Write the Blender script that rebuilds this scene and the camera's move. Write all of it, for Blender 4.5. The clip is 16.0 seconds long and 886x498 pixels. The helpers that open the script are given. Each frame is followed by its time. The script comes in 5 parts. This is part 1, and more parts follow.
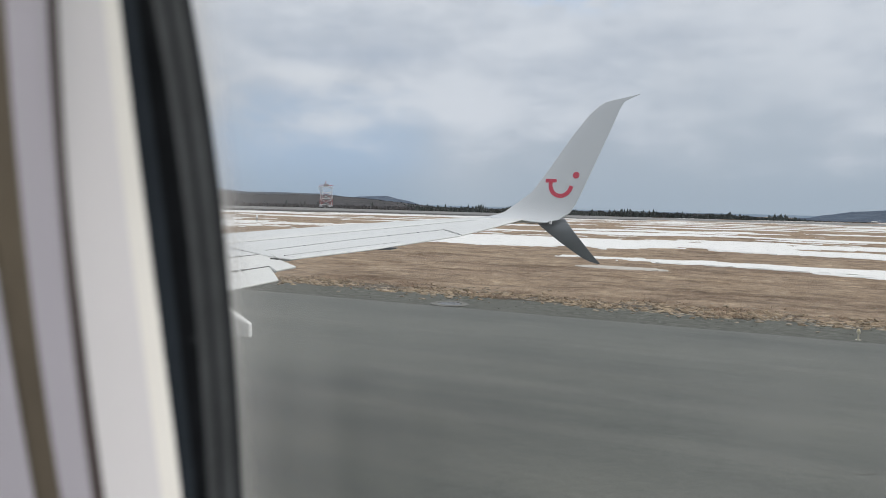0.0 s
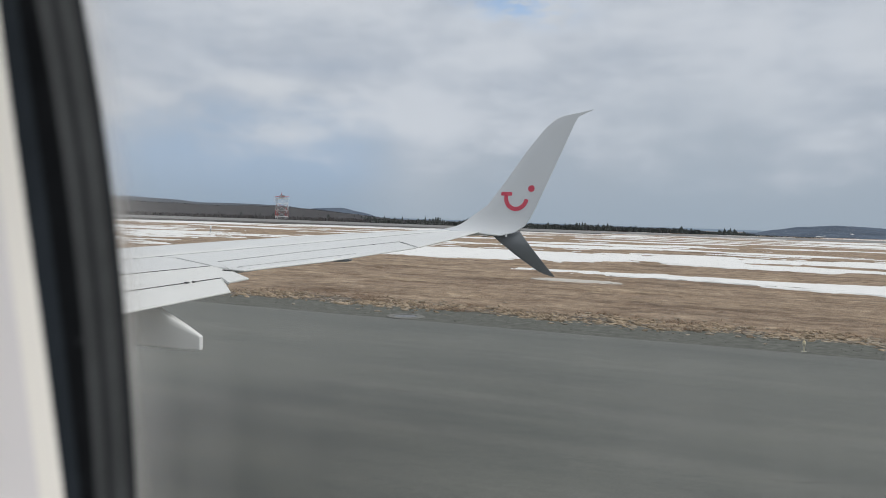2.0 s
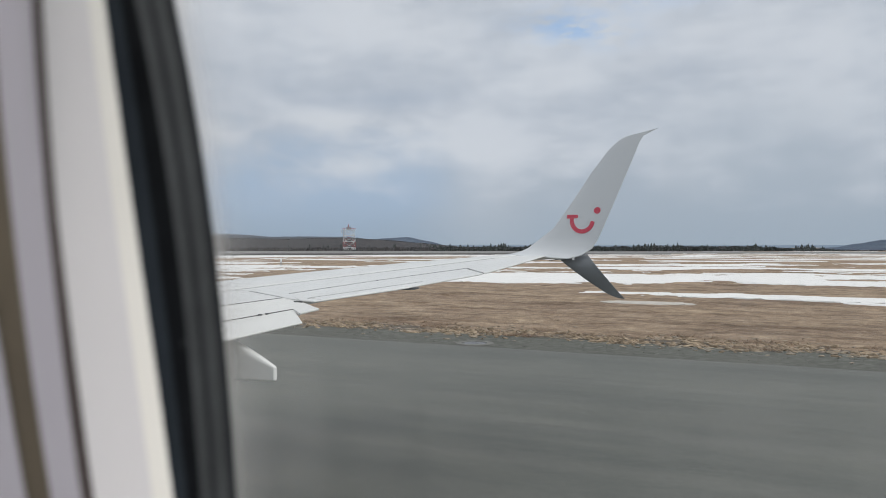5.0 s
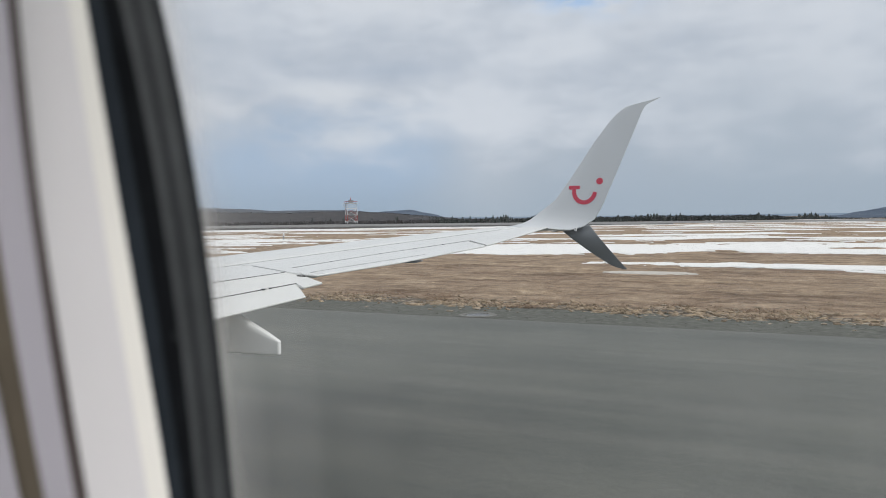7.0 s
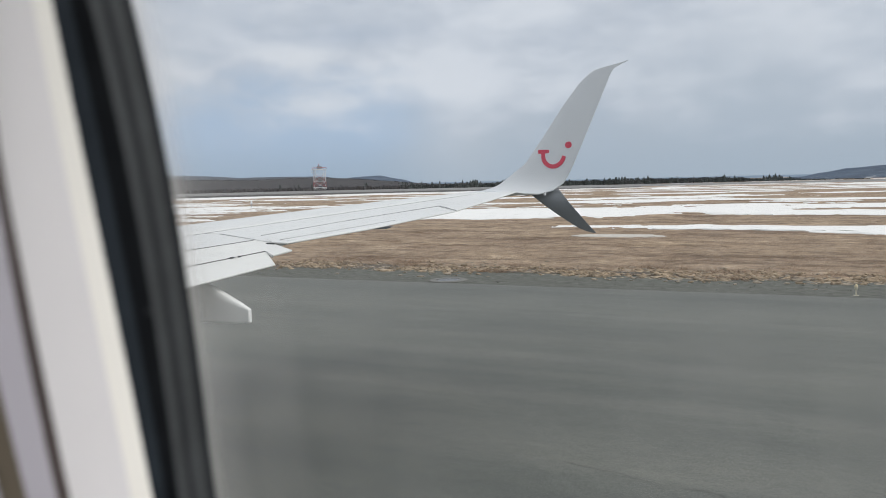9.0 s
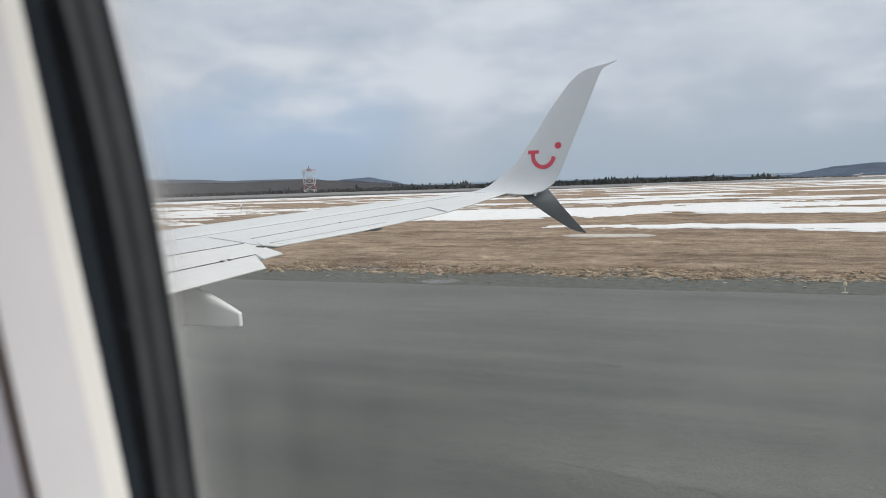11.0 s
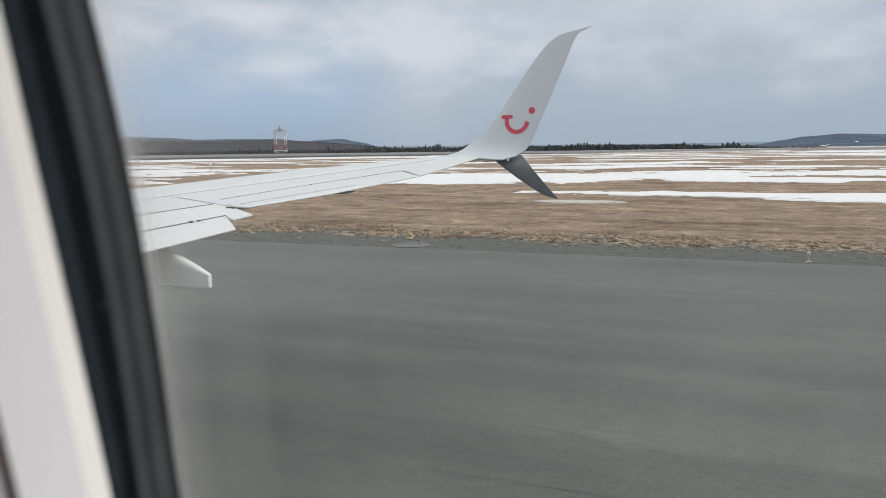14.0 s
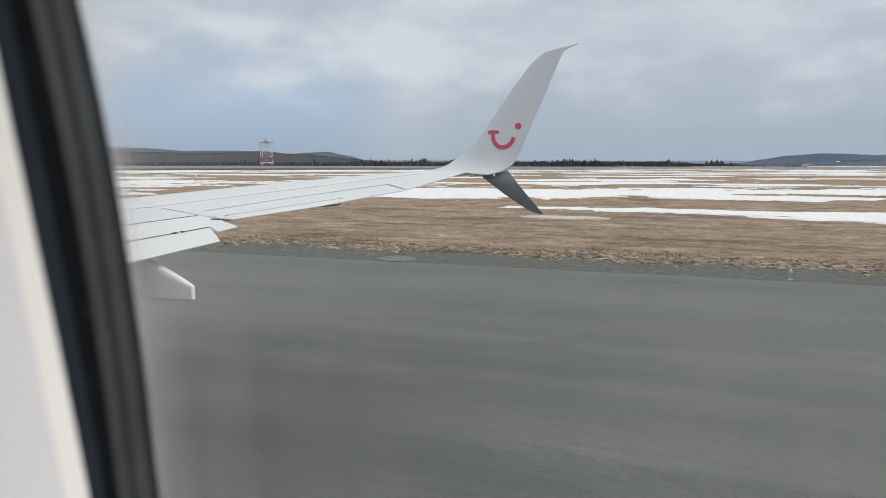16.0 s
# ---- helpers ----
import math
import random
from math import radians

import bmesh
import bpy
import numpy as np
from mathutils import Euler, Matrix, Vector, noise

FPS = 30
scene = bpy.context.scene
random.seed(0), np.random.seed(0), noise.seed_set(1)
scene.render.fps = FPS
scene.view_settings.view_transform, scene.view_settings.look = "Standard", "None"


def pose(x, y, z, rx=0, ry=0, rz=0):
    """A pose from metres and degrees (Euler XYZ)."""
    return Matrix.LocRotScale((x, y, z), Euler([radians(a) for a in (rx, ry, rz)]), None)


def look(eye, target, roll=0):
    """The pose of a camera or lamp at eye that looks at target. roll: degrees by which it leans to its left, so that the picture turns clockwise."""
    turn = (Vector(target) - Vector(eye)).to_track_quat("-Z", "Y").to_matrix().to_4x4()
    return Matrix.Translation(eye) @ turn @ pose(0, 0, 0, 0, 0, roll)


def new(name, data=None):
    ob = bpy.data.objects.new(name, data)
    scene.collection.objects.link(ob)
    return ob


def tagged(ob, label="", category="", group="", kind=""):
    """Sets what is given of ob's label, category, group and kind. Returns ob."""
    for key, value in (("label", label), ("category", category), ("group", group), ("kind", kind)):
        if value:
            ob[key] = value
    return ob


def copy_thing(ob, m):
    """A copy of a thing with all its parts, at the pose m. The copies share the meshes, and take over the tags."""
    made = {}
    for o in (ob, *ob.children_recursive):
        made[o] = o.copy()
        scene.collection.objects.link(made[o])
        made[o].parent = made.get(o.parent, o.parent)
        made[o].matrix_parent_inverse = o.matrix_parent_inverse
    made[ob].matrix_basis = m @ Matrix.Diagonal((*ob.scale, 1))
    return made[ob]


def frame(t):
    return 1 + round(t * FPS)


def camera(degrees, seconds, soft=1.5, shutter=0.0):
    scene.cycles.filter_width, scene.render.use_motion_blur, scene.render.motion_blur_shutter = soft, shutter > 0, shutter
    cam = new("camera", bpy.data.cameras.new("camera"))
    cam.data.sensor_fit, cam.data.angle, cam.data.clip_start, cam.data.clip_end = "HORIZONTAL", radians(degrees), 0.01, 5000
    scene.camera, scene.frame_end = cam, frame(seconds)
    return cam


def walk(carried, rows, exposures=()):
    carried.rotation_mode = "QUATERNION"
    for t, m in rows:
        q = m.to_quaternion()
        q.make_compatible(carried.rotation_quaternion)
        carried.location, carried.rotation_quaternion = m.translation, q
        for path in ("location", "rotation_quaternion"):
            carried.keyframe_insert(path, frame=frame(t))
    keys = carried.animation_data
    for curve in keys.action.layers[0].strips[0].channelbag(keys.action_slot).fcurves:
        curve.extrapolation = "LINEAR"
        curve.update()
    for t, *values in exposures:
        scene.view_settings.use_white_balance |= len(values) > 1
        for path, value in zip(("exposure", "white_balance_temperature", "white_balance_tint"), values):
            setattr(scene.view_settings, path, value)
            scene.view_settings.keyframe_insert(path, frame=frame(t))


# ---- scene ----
cam = camera(60.53, 16.0, soft=0.9)
# a small phone lens focused on the far field
cam.data.dof.use_dof = True
cam.data.dof.focus_distance = 30.0
cam.data.dof.aperture_fstop = 7.0

PATH = [  # seconds, place, pitch, heading, lean
    (0, -0.0213, 1.4443, 3.8490, -3.068, 25.149, 1.441),
    (0.5, -0.0174, 1.4522, 3.8487, -3.261, 23.864, 1.937),
    (1, -0.0130, 1.4584, 3.8477, -3.239, 22.507, 2.422),
    (1.5, -0.0067, 1.4641, 3.8466, -2.878, 21.474, 2.463),
    (2, -0.0060, 1.4607, 3.8439, -2.030, 21.921, 1.848),
    (2.5, -0.0080, 1.4537, 3.8402, -1.175, 23.019, 1.196),
    (3, -0.0056, 1.4531, 3.8364, -0.843, 24.126, 0.580),
    (3.5, -0.0057, 1.4509, 3.8313, -0.555, 25.044, 0.446),
    (6, -0.0047, 1.4472, 3.8354, -0.082, 27.434, -0.465),
    (6.5, -0.0065, 1.4472, 3.8369, -0.732, 27.479, -0.614),
    (7, -0.0037, 1.4535, 3.8396, -2.168, 27.134, -0.795),
    (7.5, -0.0034, 1.4567, 3.8418, -3.470, 26.205, -0.888),
    (8, -0.0045, 1.4568, 3.8430, -4.438, 25.443, -1.068),
    (8.5, -0.0055, 1.4540, 3.8424, -4.909, 24.968, -1.146),
    (9, -0.0057, 1.4528, 3.8417, -4.822, 24.925, -1.405),
    (9.5, -0.0054, 1.4534, 3.8412, -4.559, 25.067, -1.861),
    (12, -0.0152, 1.4712, 3.8460, -5.527, 23.163, -1.342),
    (12.5, -0.0145, 1.4724, 3.8475, -6.352, 22.586, -1.024),
    (13, -0.0180, 1.4679, 3.8480, -7.017, 22.409, -0.989),
    (13.5, -0.0124, 1.4750, 3.8504, -7.485, 22.332, -0.868),
    (14, -0.0186, 1.4661, 3.8498, -7.538, 22.130, -0.826),
    (14.5, -0.0174, 1.4679, 3.8501, -7.264, 21.532, -0.267),
    (15, -0.0162, 1.4695, 3.8500, -6.998, 21.039, 0.022),
    (15.5, -0.0185, 1.4659, 3.8490, -6.732, 20.866, 0.014),
    (16, -0.0185, 1.4648, 3.8485, -6.476, 21.003, -0.061),
]


def eye_pose(x, y, z, pitch, heading, lean):
    return pose(x, y, z, 90 + pitch, 0, heading) @ pose(0, 0, 0, 0, 0, lean)


# the phone's own exposure drifts a little
walk(cam, [(t, eye_pose(*p)) for t, *p in PATH], exposures=[(t, e, 6425, 10) for t, e in ((0.0, -0.08), (1.0, -0.10), (1.5, -0.14), (2.0, -0.19), (3.5, -0.19), (6.0, -0.12), (7.0, -0.08), (8.0, -0.03), (16.0, -0.03))])

# ---- light ----
SUN_EL, SUN_AZ = radians(42), radians(76)      # high over the far side of the field
scene.view_settings.exposure = 0.0

world = bpy.data.worlds.new("overcast_sky")
scene.world = world
world.use_nodes = True
wt = world.node_tree
wt.nodes.clear()


def wn(kind, **kw):
    n = wt.nodes.new(kind)
    for k, v in kw.items():
        n.inputs[k].default_value = v
    return n


def wmath(op, a, b=None):
    n = wt.nodes.new("ShaderNodeMath")
    n.operation = op
    for i, v in enumerate((a, b)):
        if v is None:
            continue
        if isinstance(v, (int, float)):
            n.inputs[i].default_value = v
        else:
            wt.links.new(v, n.inputs[i])
    return n.outputs[0]


def ramp_node(tree, fac, stops):
    n = tree.nodes.new("ShaderNodeValToRGB")
    el = n.color_ramp.elements
    while len(el) < len(stops):
        el.new(0.5)
    for e, (pos, col) in zip(el, stops):
        e.position = pos
        e.color = (*col, 1) if len(col) == 3 else col
    tree.links.new(fac, n.inputs[0])
    return n.outputs[0]


def wstep(v, lo, hi):
    """0 below lo, 1 above hi, smooth between."""
    n = wt.nodes.new("ShaderNodeMapRange")
    n.interpolation_type = "SMOOTHSTEP"
    n.inputs["From Min"].default_value, n.inputs["From Max"].default_value = lo, hi
    wt.links.new(v, n.inputs["Value"])
    return n.outputs[0]


def wmix(fac, a, b):
    n = wt.nodes.new("ShaderNodeMix")
    n.data_type = "RGBA"
    for sock, v in ((0, fac), (6, a), (7, b)):
        if isinstance(v, tuple):
            n.inputs[sock].default_value = (*v, 1)
        else:
            wt.links.new(v, n.inputs[sock])
    return n.outputs[2]


def build_world():
    L = wt.links
    tc = wt.nodes.new("ShaderNodeTexCoord")
    sep = wt.nodes.new("ShaderNodeSeparateXYZ")
    L.new(tc.outputs["Generated"], sep.inputs[0])
    el = wmath("MULTIPLY", wmath("ARCSINE", sep.outputs[2]), 57.2958)
    az = wmath("MULTIPLY", wmath("ARCTAN2", wmath("MULTIPLY", sep.outputs[0], -1.0), sep.outputs[1]), 57.2958)

    def clouds(scale, detail, rough, warp, off, flat=2.3):
        mp = wt.nodes.new("ShaderNodeMapping")
        mp.inputs["Scale"].default_value = (1, 1, flat)
        mp.inputs["Location"].default_value = off
        L.new(tc.outputs["Generated"], mp.inputs[0])
        n = wn("ShaderNodeTexNoise", Scale=scale, Detail=detail, Roughness=rough, Distortion=warp)
        L.new(mp.outputs[0], n.inputs["Vector"])
        return n.outputs[0]

    def spot(az0, el0, wide, tall, tilt=0.0):
        """A soft place in the sky round a bearing and a height."""
        dx = wmath("SUBTRACT", az, az0)
        u = wmath("DIVIDE", dx, wide)
        v = wmath("DIVIDE", wmath("ADD", wmath("SUBTRACT", el, el0), wmath("MULTIPLY", dx, tilt)), tall)
        return wmath("EXPONENT", wmath("MULTIPLY", wmath("ADD", wmath("MULTIPLY", u, u), wmath("MULTIPLY", v, v)), -1.0))

    banks = clouds(3.6, 5.0, 0.48, 0.1, (1.3, 0.2, 4.0))
    puffs = clouds(9.5, 6.0, 0.52, 0.12, (5.1, 2.0, 0.7))
    wisps = clouds(24.0, 6.0, 0.55, 0.15, (8.0, 3.3, 2.2), 2.8)
    cover = wmath("ADD", wmath("ADD", wmath("MULTIPLY", banks, 0.5), wmath("MULTIPLY", puffs, 0.36)), wmath("MULTIPLY", wisps, 0.14))
    # the cloud deck: grey hollows and paler heaps
    deck = wmix(wstep(cover, 0.36, 0.62), (0.462, 0.512, 0.590), (0.645, 0.678, 0.735))
    # its ragged lower edge, with clear blue air under it to the left and rain-grey air to the right
    ragged = wmath("ADD", el, wmath("MULTIPLY", wmath("SUBTRACT", puffs, 0.5), 9.0))
    edge = wmath("ADD", wmath("MULTIPLY", wstep(az, 22.0, 30.0), -0.8), ragged)
    under_left = wmix(wstep(el, 0.0, 4.5), (0.332, 0.418, 0.523), (0.392, 0.494, 0.632))
    under_right = wmix(wstep(el, 0.0, 6.0), (0.372, 0.440, 0.520), (0.418, 0.476, 0.552))
    leftness = wstep(wmath("ADD", az, wmath("MULTIPLY", wmath("SUBTRACT", banks, 0.5), 14.0)), 20.0, 31.0)
    under = wmix(leftness, under_right, under_left)
    # a pale shaft of distant rain between the two
    under = wmix(wmath("MULTIPLY", spot(24.0, 4.5, 3.6, 4.5), 0.55), under, (0.50, 0.545, 0.605))
    body = wmix(wstep(edge, 2.6, 8.2), under, deck)
    # sunlit heaps and grey bellies
    body = wmix(wmath("MULTIPLY", wmath("MULTIPLY", spot(37.5, 8.2, 6.5, 2.0), wstep(puffs, 0.36, 0.62)), 0.55), body, (0.73, 0.745, 0.765))
    body = wmix(wmath("MULTIPLY", spot(4.0, 7.0, 9.0, 4.0), 0.45), body, (0.455, 0.512, 0.580))
    body = wmix(wmath("MULTIPLY", spot(31.0, 11.0, 5.0, 0.7, 0.05), 0.45), body, (0.39, 0.455, 0.56))
    # overhead the deck is thin and bright
    overhead = wmix(wstep(cover, 0.36, 0.60), (0.625, 0.650, 0.690), (0.795, 0.80, 0.815))
    body = wmix(wstep(el, 13.0, 34.0), body, overhead)
    bright = wt.nodes.new("ShaderNodeVectorMath")
    bright.operation = "SCALE"
    bright.inputs[3].default_value = 10.5
    L.new(body, bright.inputs[0])
    # holes with the blue behind: one over the wing tip, a few thin ones elsewhere
    sky = wt.nodes.new("ShaderNodeTexSky")
    sky.sky_type = "NISHITA"
    sky.sun_disc = False
    sky.sun_elevation, sky.sun_rotation = SUN_EL, SUN_AZ
    tear = wmath("ADD", wmath("MULTIPLY", spot(17.0, 15.9, 3.6, 1.1, -0.10), 0.9), wmath("MULTIPLY", spot(12.5, 17.6, 5.0, 0.9, -0.05), 0.35))
    tear = wmath("MULTIPLY", tear, wstep(wisps, 0.34, 0.60))
    thin = wmath("MULTIPLY", wmath("SUBTRACT", 1.0, wstep(cover, 0.34, 0.42)), wmath("MULTIPLY", wstep(el, 7.0, 16.0), 0.5))
    blue = wt.nodes.new("ShaderNodeVectorMath")
    blue.operation = "SCALE"
    blue.inputs[3].default_value = 1.9
    L.new(sky.outputs[0], blue.inputs[0])
    mix = wt.nodes.new("ShaderNodeMix")
    mix.data_type = "RGBA"
    L.new(wmath("MINIMUM", wmath("ADD", tear, thin), 0.8), mix.inputs[0])
    L.new(bright.outputs[0], mix.inputs[6])
    L.new(blue.outputs[0], mix.inputs[7])
    bg = wn("ShaderNodeBackground", Strength=0.1)
    L.new(mix.outputs[2], bg.inputs[0])
    out = wt.nodes.new("ShaderNodeOutputWorld")
    L.new(bg.outputs[0], out.inputs[0])


build_world()
sun = new("sun", bpy.data.lights.new("sun", "SUN"))
sun.data.energy, sun.data.angle, sun.data.color = 1.6, radians(26), (0.98, 0.965, 0.93)
sun.matrix_world = look((30 * math.sin(SUN_AZ), 30 * math.cos(SUN_AZ), 30 * math.tan(SUN_EL)), (0, 0, 0))


# ---- materials ----
def material(name, color, rough=0.6, metal=0.0, spec=0.5, var=0.0, scale=8.0, stretch=(1, 1, 1), bump=0.0, bump_scale=60.0, tint=None, coat=0.0):
    m = bpy.data.materials.new(name)
    m.use_nodes = True
    nt = m.node_tree
    b = nt.nodes["Principled BSDF"]
    b.inputs["Base Color"].default_value = (*color, 1)
    b.inputs["Roughness"].default_value = rough
    b.inputs["Metallic"].default_value = metal
    b.inputs["Specular IOR Level"].default_value = spec
    b.inputs["Coat Weight"].default_value = coat
    geo = nt.nodes.new("ShaderNodeNewGeometry")
    mp = nt.nodes.new("ShaderNodeMapping")
    mp.inputs["Scale"].default_value = stretch
    nt.links.new(geo.outputs["Position"], mp.inputs[0])
    if var:
        n = nt.nodes.new("ShaderNodeTexNoise")
        n.inputs["Scale"].default_value = scale
        n.inputs["Detail"].default_value = 6
        n.inputs["Roughness"].default_value = 0.6
        nt.links.new(mp.outputs[0], n.inputs["Vector"])
        dark = tint or tuple(c * (1 - var) for c in color)
        light = tuple(min(1, c * (1 + var)) for c in color)
        col = ramp_node(nt, n.outputs[0], [(0.3, dark), (0.7, light)])
        nt.links.new(col, b.inputs["Base Color"])
        rr = ramp_node(nt, n.outputs[0], [(0.3, (min(1, rough * 1.15),) * 3), (0.7, (rough * 0.88,) * 3)])
        nt.links.new(rr, b.inputs["Roughness"])
    if bump:
        n2 = nt.nodes.new("ShaderNodeTexNoise")
        n2.inputs["Scale"].default_value = bump_scale
        n2.inputs["Detail"].default_value = 4
        nt.links.new(geo.outputs["Position"], n2.inputs["Vector"])
        bp = nt.nodes.new("ShaderNodeBump")
        bp.inputs["Strength"].default_value = bump
        bp.inputs["Distance"].default_value = 0.02
        nt.links.new(n2.outputs[0], bp.inputs["Height"])
        nt.links.new(bp.outputs[0], b.inputs["Normal"])
    return m


def noise_of(nt, src, scale, detail=5.0, rough=0.6, stretch=(1, 1, 1), off=(0, 0, 0)):
    mp = nt.nodes.new("ShaderNodeMapping")
    mp.inputs["Scale"].default_value = stretch
    mp.inputs["Location"].default_value = off
    nt.links.new(src, mp.inputs[0])
    n = nt.nodes.new("ShaderNodeTexNoise")
    n.inputs["Scale"].default_value = scale
    n.inputs["Detail"].default_value = detail
    n.inputs["Roughness"].default_value = rough
    nt.links.new(mp.outputs[0], n.inputs["Vector"])
    return n.outputs[0]


def mixed(nt, fac, a, b, mode="MIX"):
    n = nt.nodes.new("ShaderNodeMix")
    n.data_type, n.blend_type = "RGBA", mode
    for sock, v in ((0, fac), (6, a), (7, b)):
        if isinstance(v, (int, float)):
            n.inputs[sock].default_value = v
        elif isinstance(v, tuple):
            n.inputs[sock].default_value = (*v, 1)
        else:
            nt.links.new(v, n.inputs[sock])
    return n.outputs[2]


def asphalt_material():
    m = material("weathered_asphalt", (0.12, 0.12, 0.115), rough=0.6, spec=0.5)
    nt = m.node_tree
    b = nt.nodes["Principled BSDF"]
    pos = nt.nodes.new("ShaderNodeNewGeometry").outputs["Position"]
    # paver lanes and tyre-darkened tracks along the runway
    lanes = ramp_node(nt, noise_of(nt, pos, 1.0, 4, 0.6, (0.012, 0.55, 1)), [(0.30, (0.083, 0.089, 0.077)), (0.45, (0.103, 0.108, 0.093)), (0.56, (0.114, 0.118, 0.102)), (0.70, (0.138, 0.140, 0.122))])
    smear = ramp_node(nt, noise_of(nt, pos, 1.0, 5, 0.62, (0.06, 0.9, 1), (2, 7, 0)), [(0.34, (0.94, 0.945, 0.95)), (0.48, (1.0,) * 3), (0.66, (1.05, 1.045, 1.035))])
    blotch = ramp_node(nt, noise_of(nt, pos, 0.16, 5, 0.6, (0.6, 1, 1)), [(0.34, (0.82, 0.83, 0.83)), (0.66, (1.13, 1.12, 1.11))])
    stone = ramp_node(nt, noise_of(nt, pos, 45.0, 3, 0.7), [(0.3, (0.62,) * 3), (0.7, (1.38,) * 3)])
    grit = ramp_node(nt, noise_of(nt, pos, 9.0, 4, 0.7, (0.5, 1, 1), (4, 1, 0)), [(0.34, (0.91,) * 3), (0.5, (1.0,) * 3), (0.66, (1.08,) * 3)])
    patch = ramp_node(nt, noise_of(nt, pos, 0.8, 7, 0.7, (0.35, 1, 1), (9, 4, 0)), [(0.36, (0.88, 0.89, 0.89)), (0.5, (1.0,) * 3), (0.64, (1.09, 1.08, 1.06))])
    col = lanes
    for layer in (smear, blotch, patch, grit, stone):
        col = mixed(nt, 1.0, col, layer, "MULTIPLY")
    nt.links.new(col, b.inputs["Base Color"])
    bp = nt.nodes.new("ShaderNodeBump")
    bp.inputs["Strength"].default_value = 0.5
    bp.inputs["Distance"].default_value = 0.01
    nt.links.new(noise_of(nt, pos, 70.0, 3, 0.7), bp.inputs["Height"])
    nt.links.new(bp.outputs[0], b.inputs["Normal"])
    return m


def grass_material():
    m = material("dead_grass", (0.26, 0.19, 0.12), rough=0.95, spec=0.1)
    nt = m.node_tree
    b = nt.nodes["Principled BSDF"]
    pos = nt.nodes.new("ShaderNodeNewGeometry").outputs["Position"]
    base = ramp_node(nt, noise_of(nt, pos, 1.0, 8, 0.70, (0.32, 0.62, 1)), [(0.34, (0.200, 0.152, 0.114)), (0.45, (0.306, 0.234, 0.174)), (0.56, (0.384, 0.298, 0.222)), (0.66, (0.478, 0.382, 0.286))])
    mat_ = ramp_node(nt, noise_of(nt, pos, 1.5, 7, 0.76, (1.1, 0.9, 1), (3, 8, 0)), [(0.36, (0.74, 0.73, 0.71)), (0.5, (1.03, 1.03, 1.03)), (0.64, (1.28, 1.27, 1.23))])
    base = mixed(nt, 1.0, base, mat_, "MULTIPLY")
    wide = ramp_node(nt, noise_of(nt, pos, 0.14, 6, 0.62, (0.6, 1, 1)), [(0.33, (0.64, 0.60, 0.58)), (0.46, (1.0, 0.98, 0.96)), (0.67, (1.14, 1.12, 1.07))])
    base = mixed(nt, 1.0, base, wide, "MULTIPLY")
    # damp hollows and paler swathes drawn out along the wind
    swathe = ramp_node(nt, noise_of(nt, pos, 0.5, 5, 0.62, (0.34, 1.0, 1), (6, 2, 0)), [(0.33, (0.66, 0.60, 0.56)), (0.43, (0.97, 0.95, 0.93)), (0.56, (1.05, 1.04, 1.03)), (0.68, (1.13, 1.13, 1.11))])
    nt.links.new(mixed(nt, 1.0, base, swathe, "MULTIPLY"), b.inputs["Base Color"])
    bp = nt.nodes.new("ShaderNodeBump")
    bp.inputs["Strength"].default_value = 1.0
    bp.inputs["Distance"].default_value = 0.25
    nt.links.new(noise_of(nt, pos, 3.0, 6, 0.7), bp.inputs["Height"])
    nt.links.new(bp.outputs[0], b.inputs["Normal"])
    return m


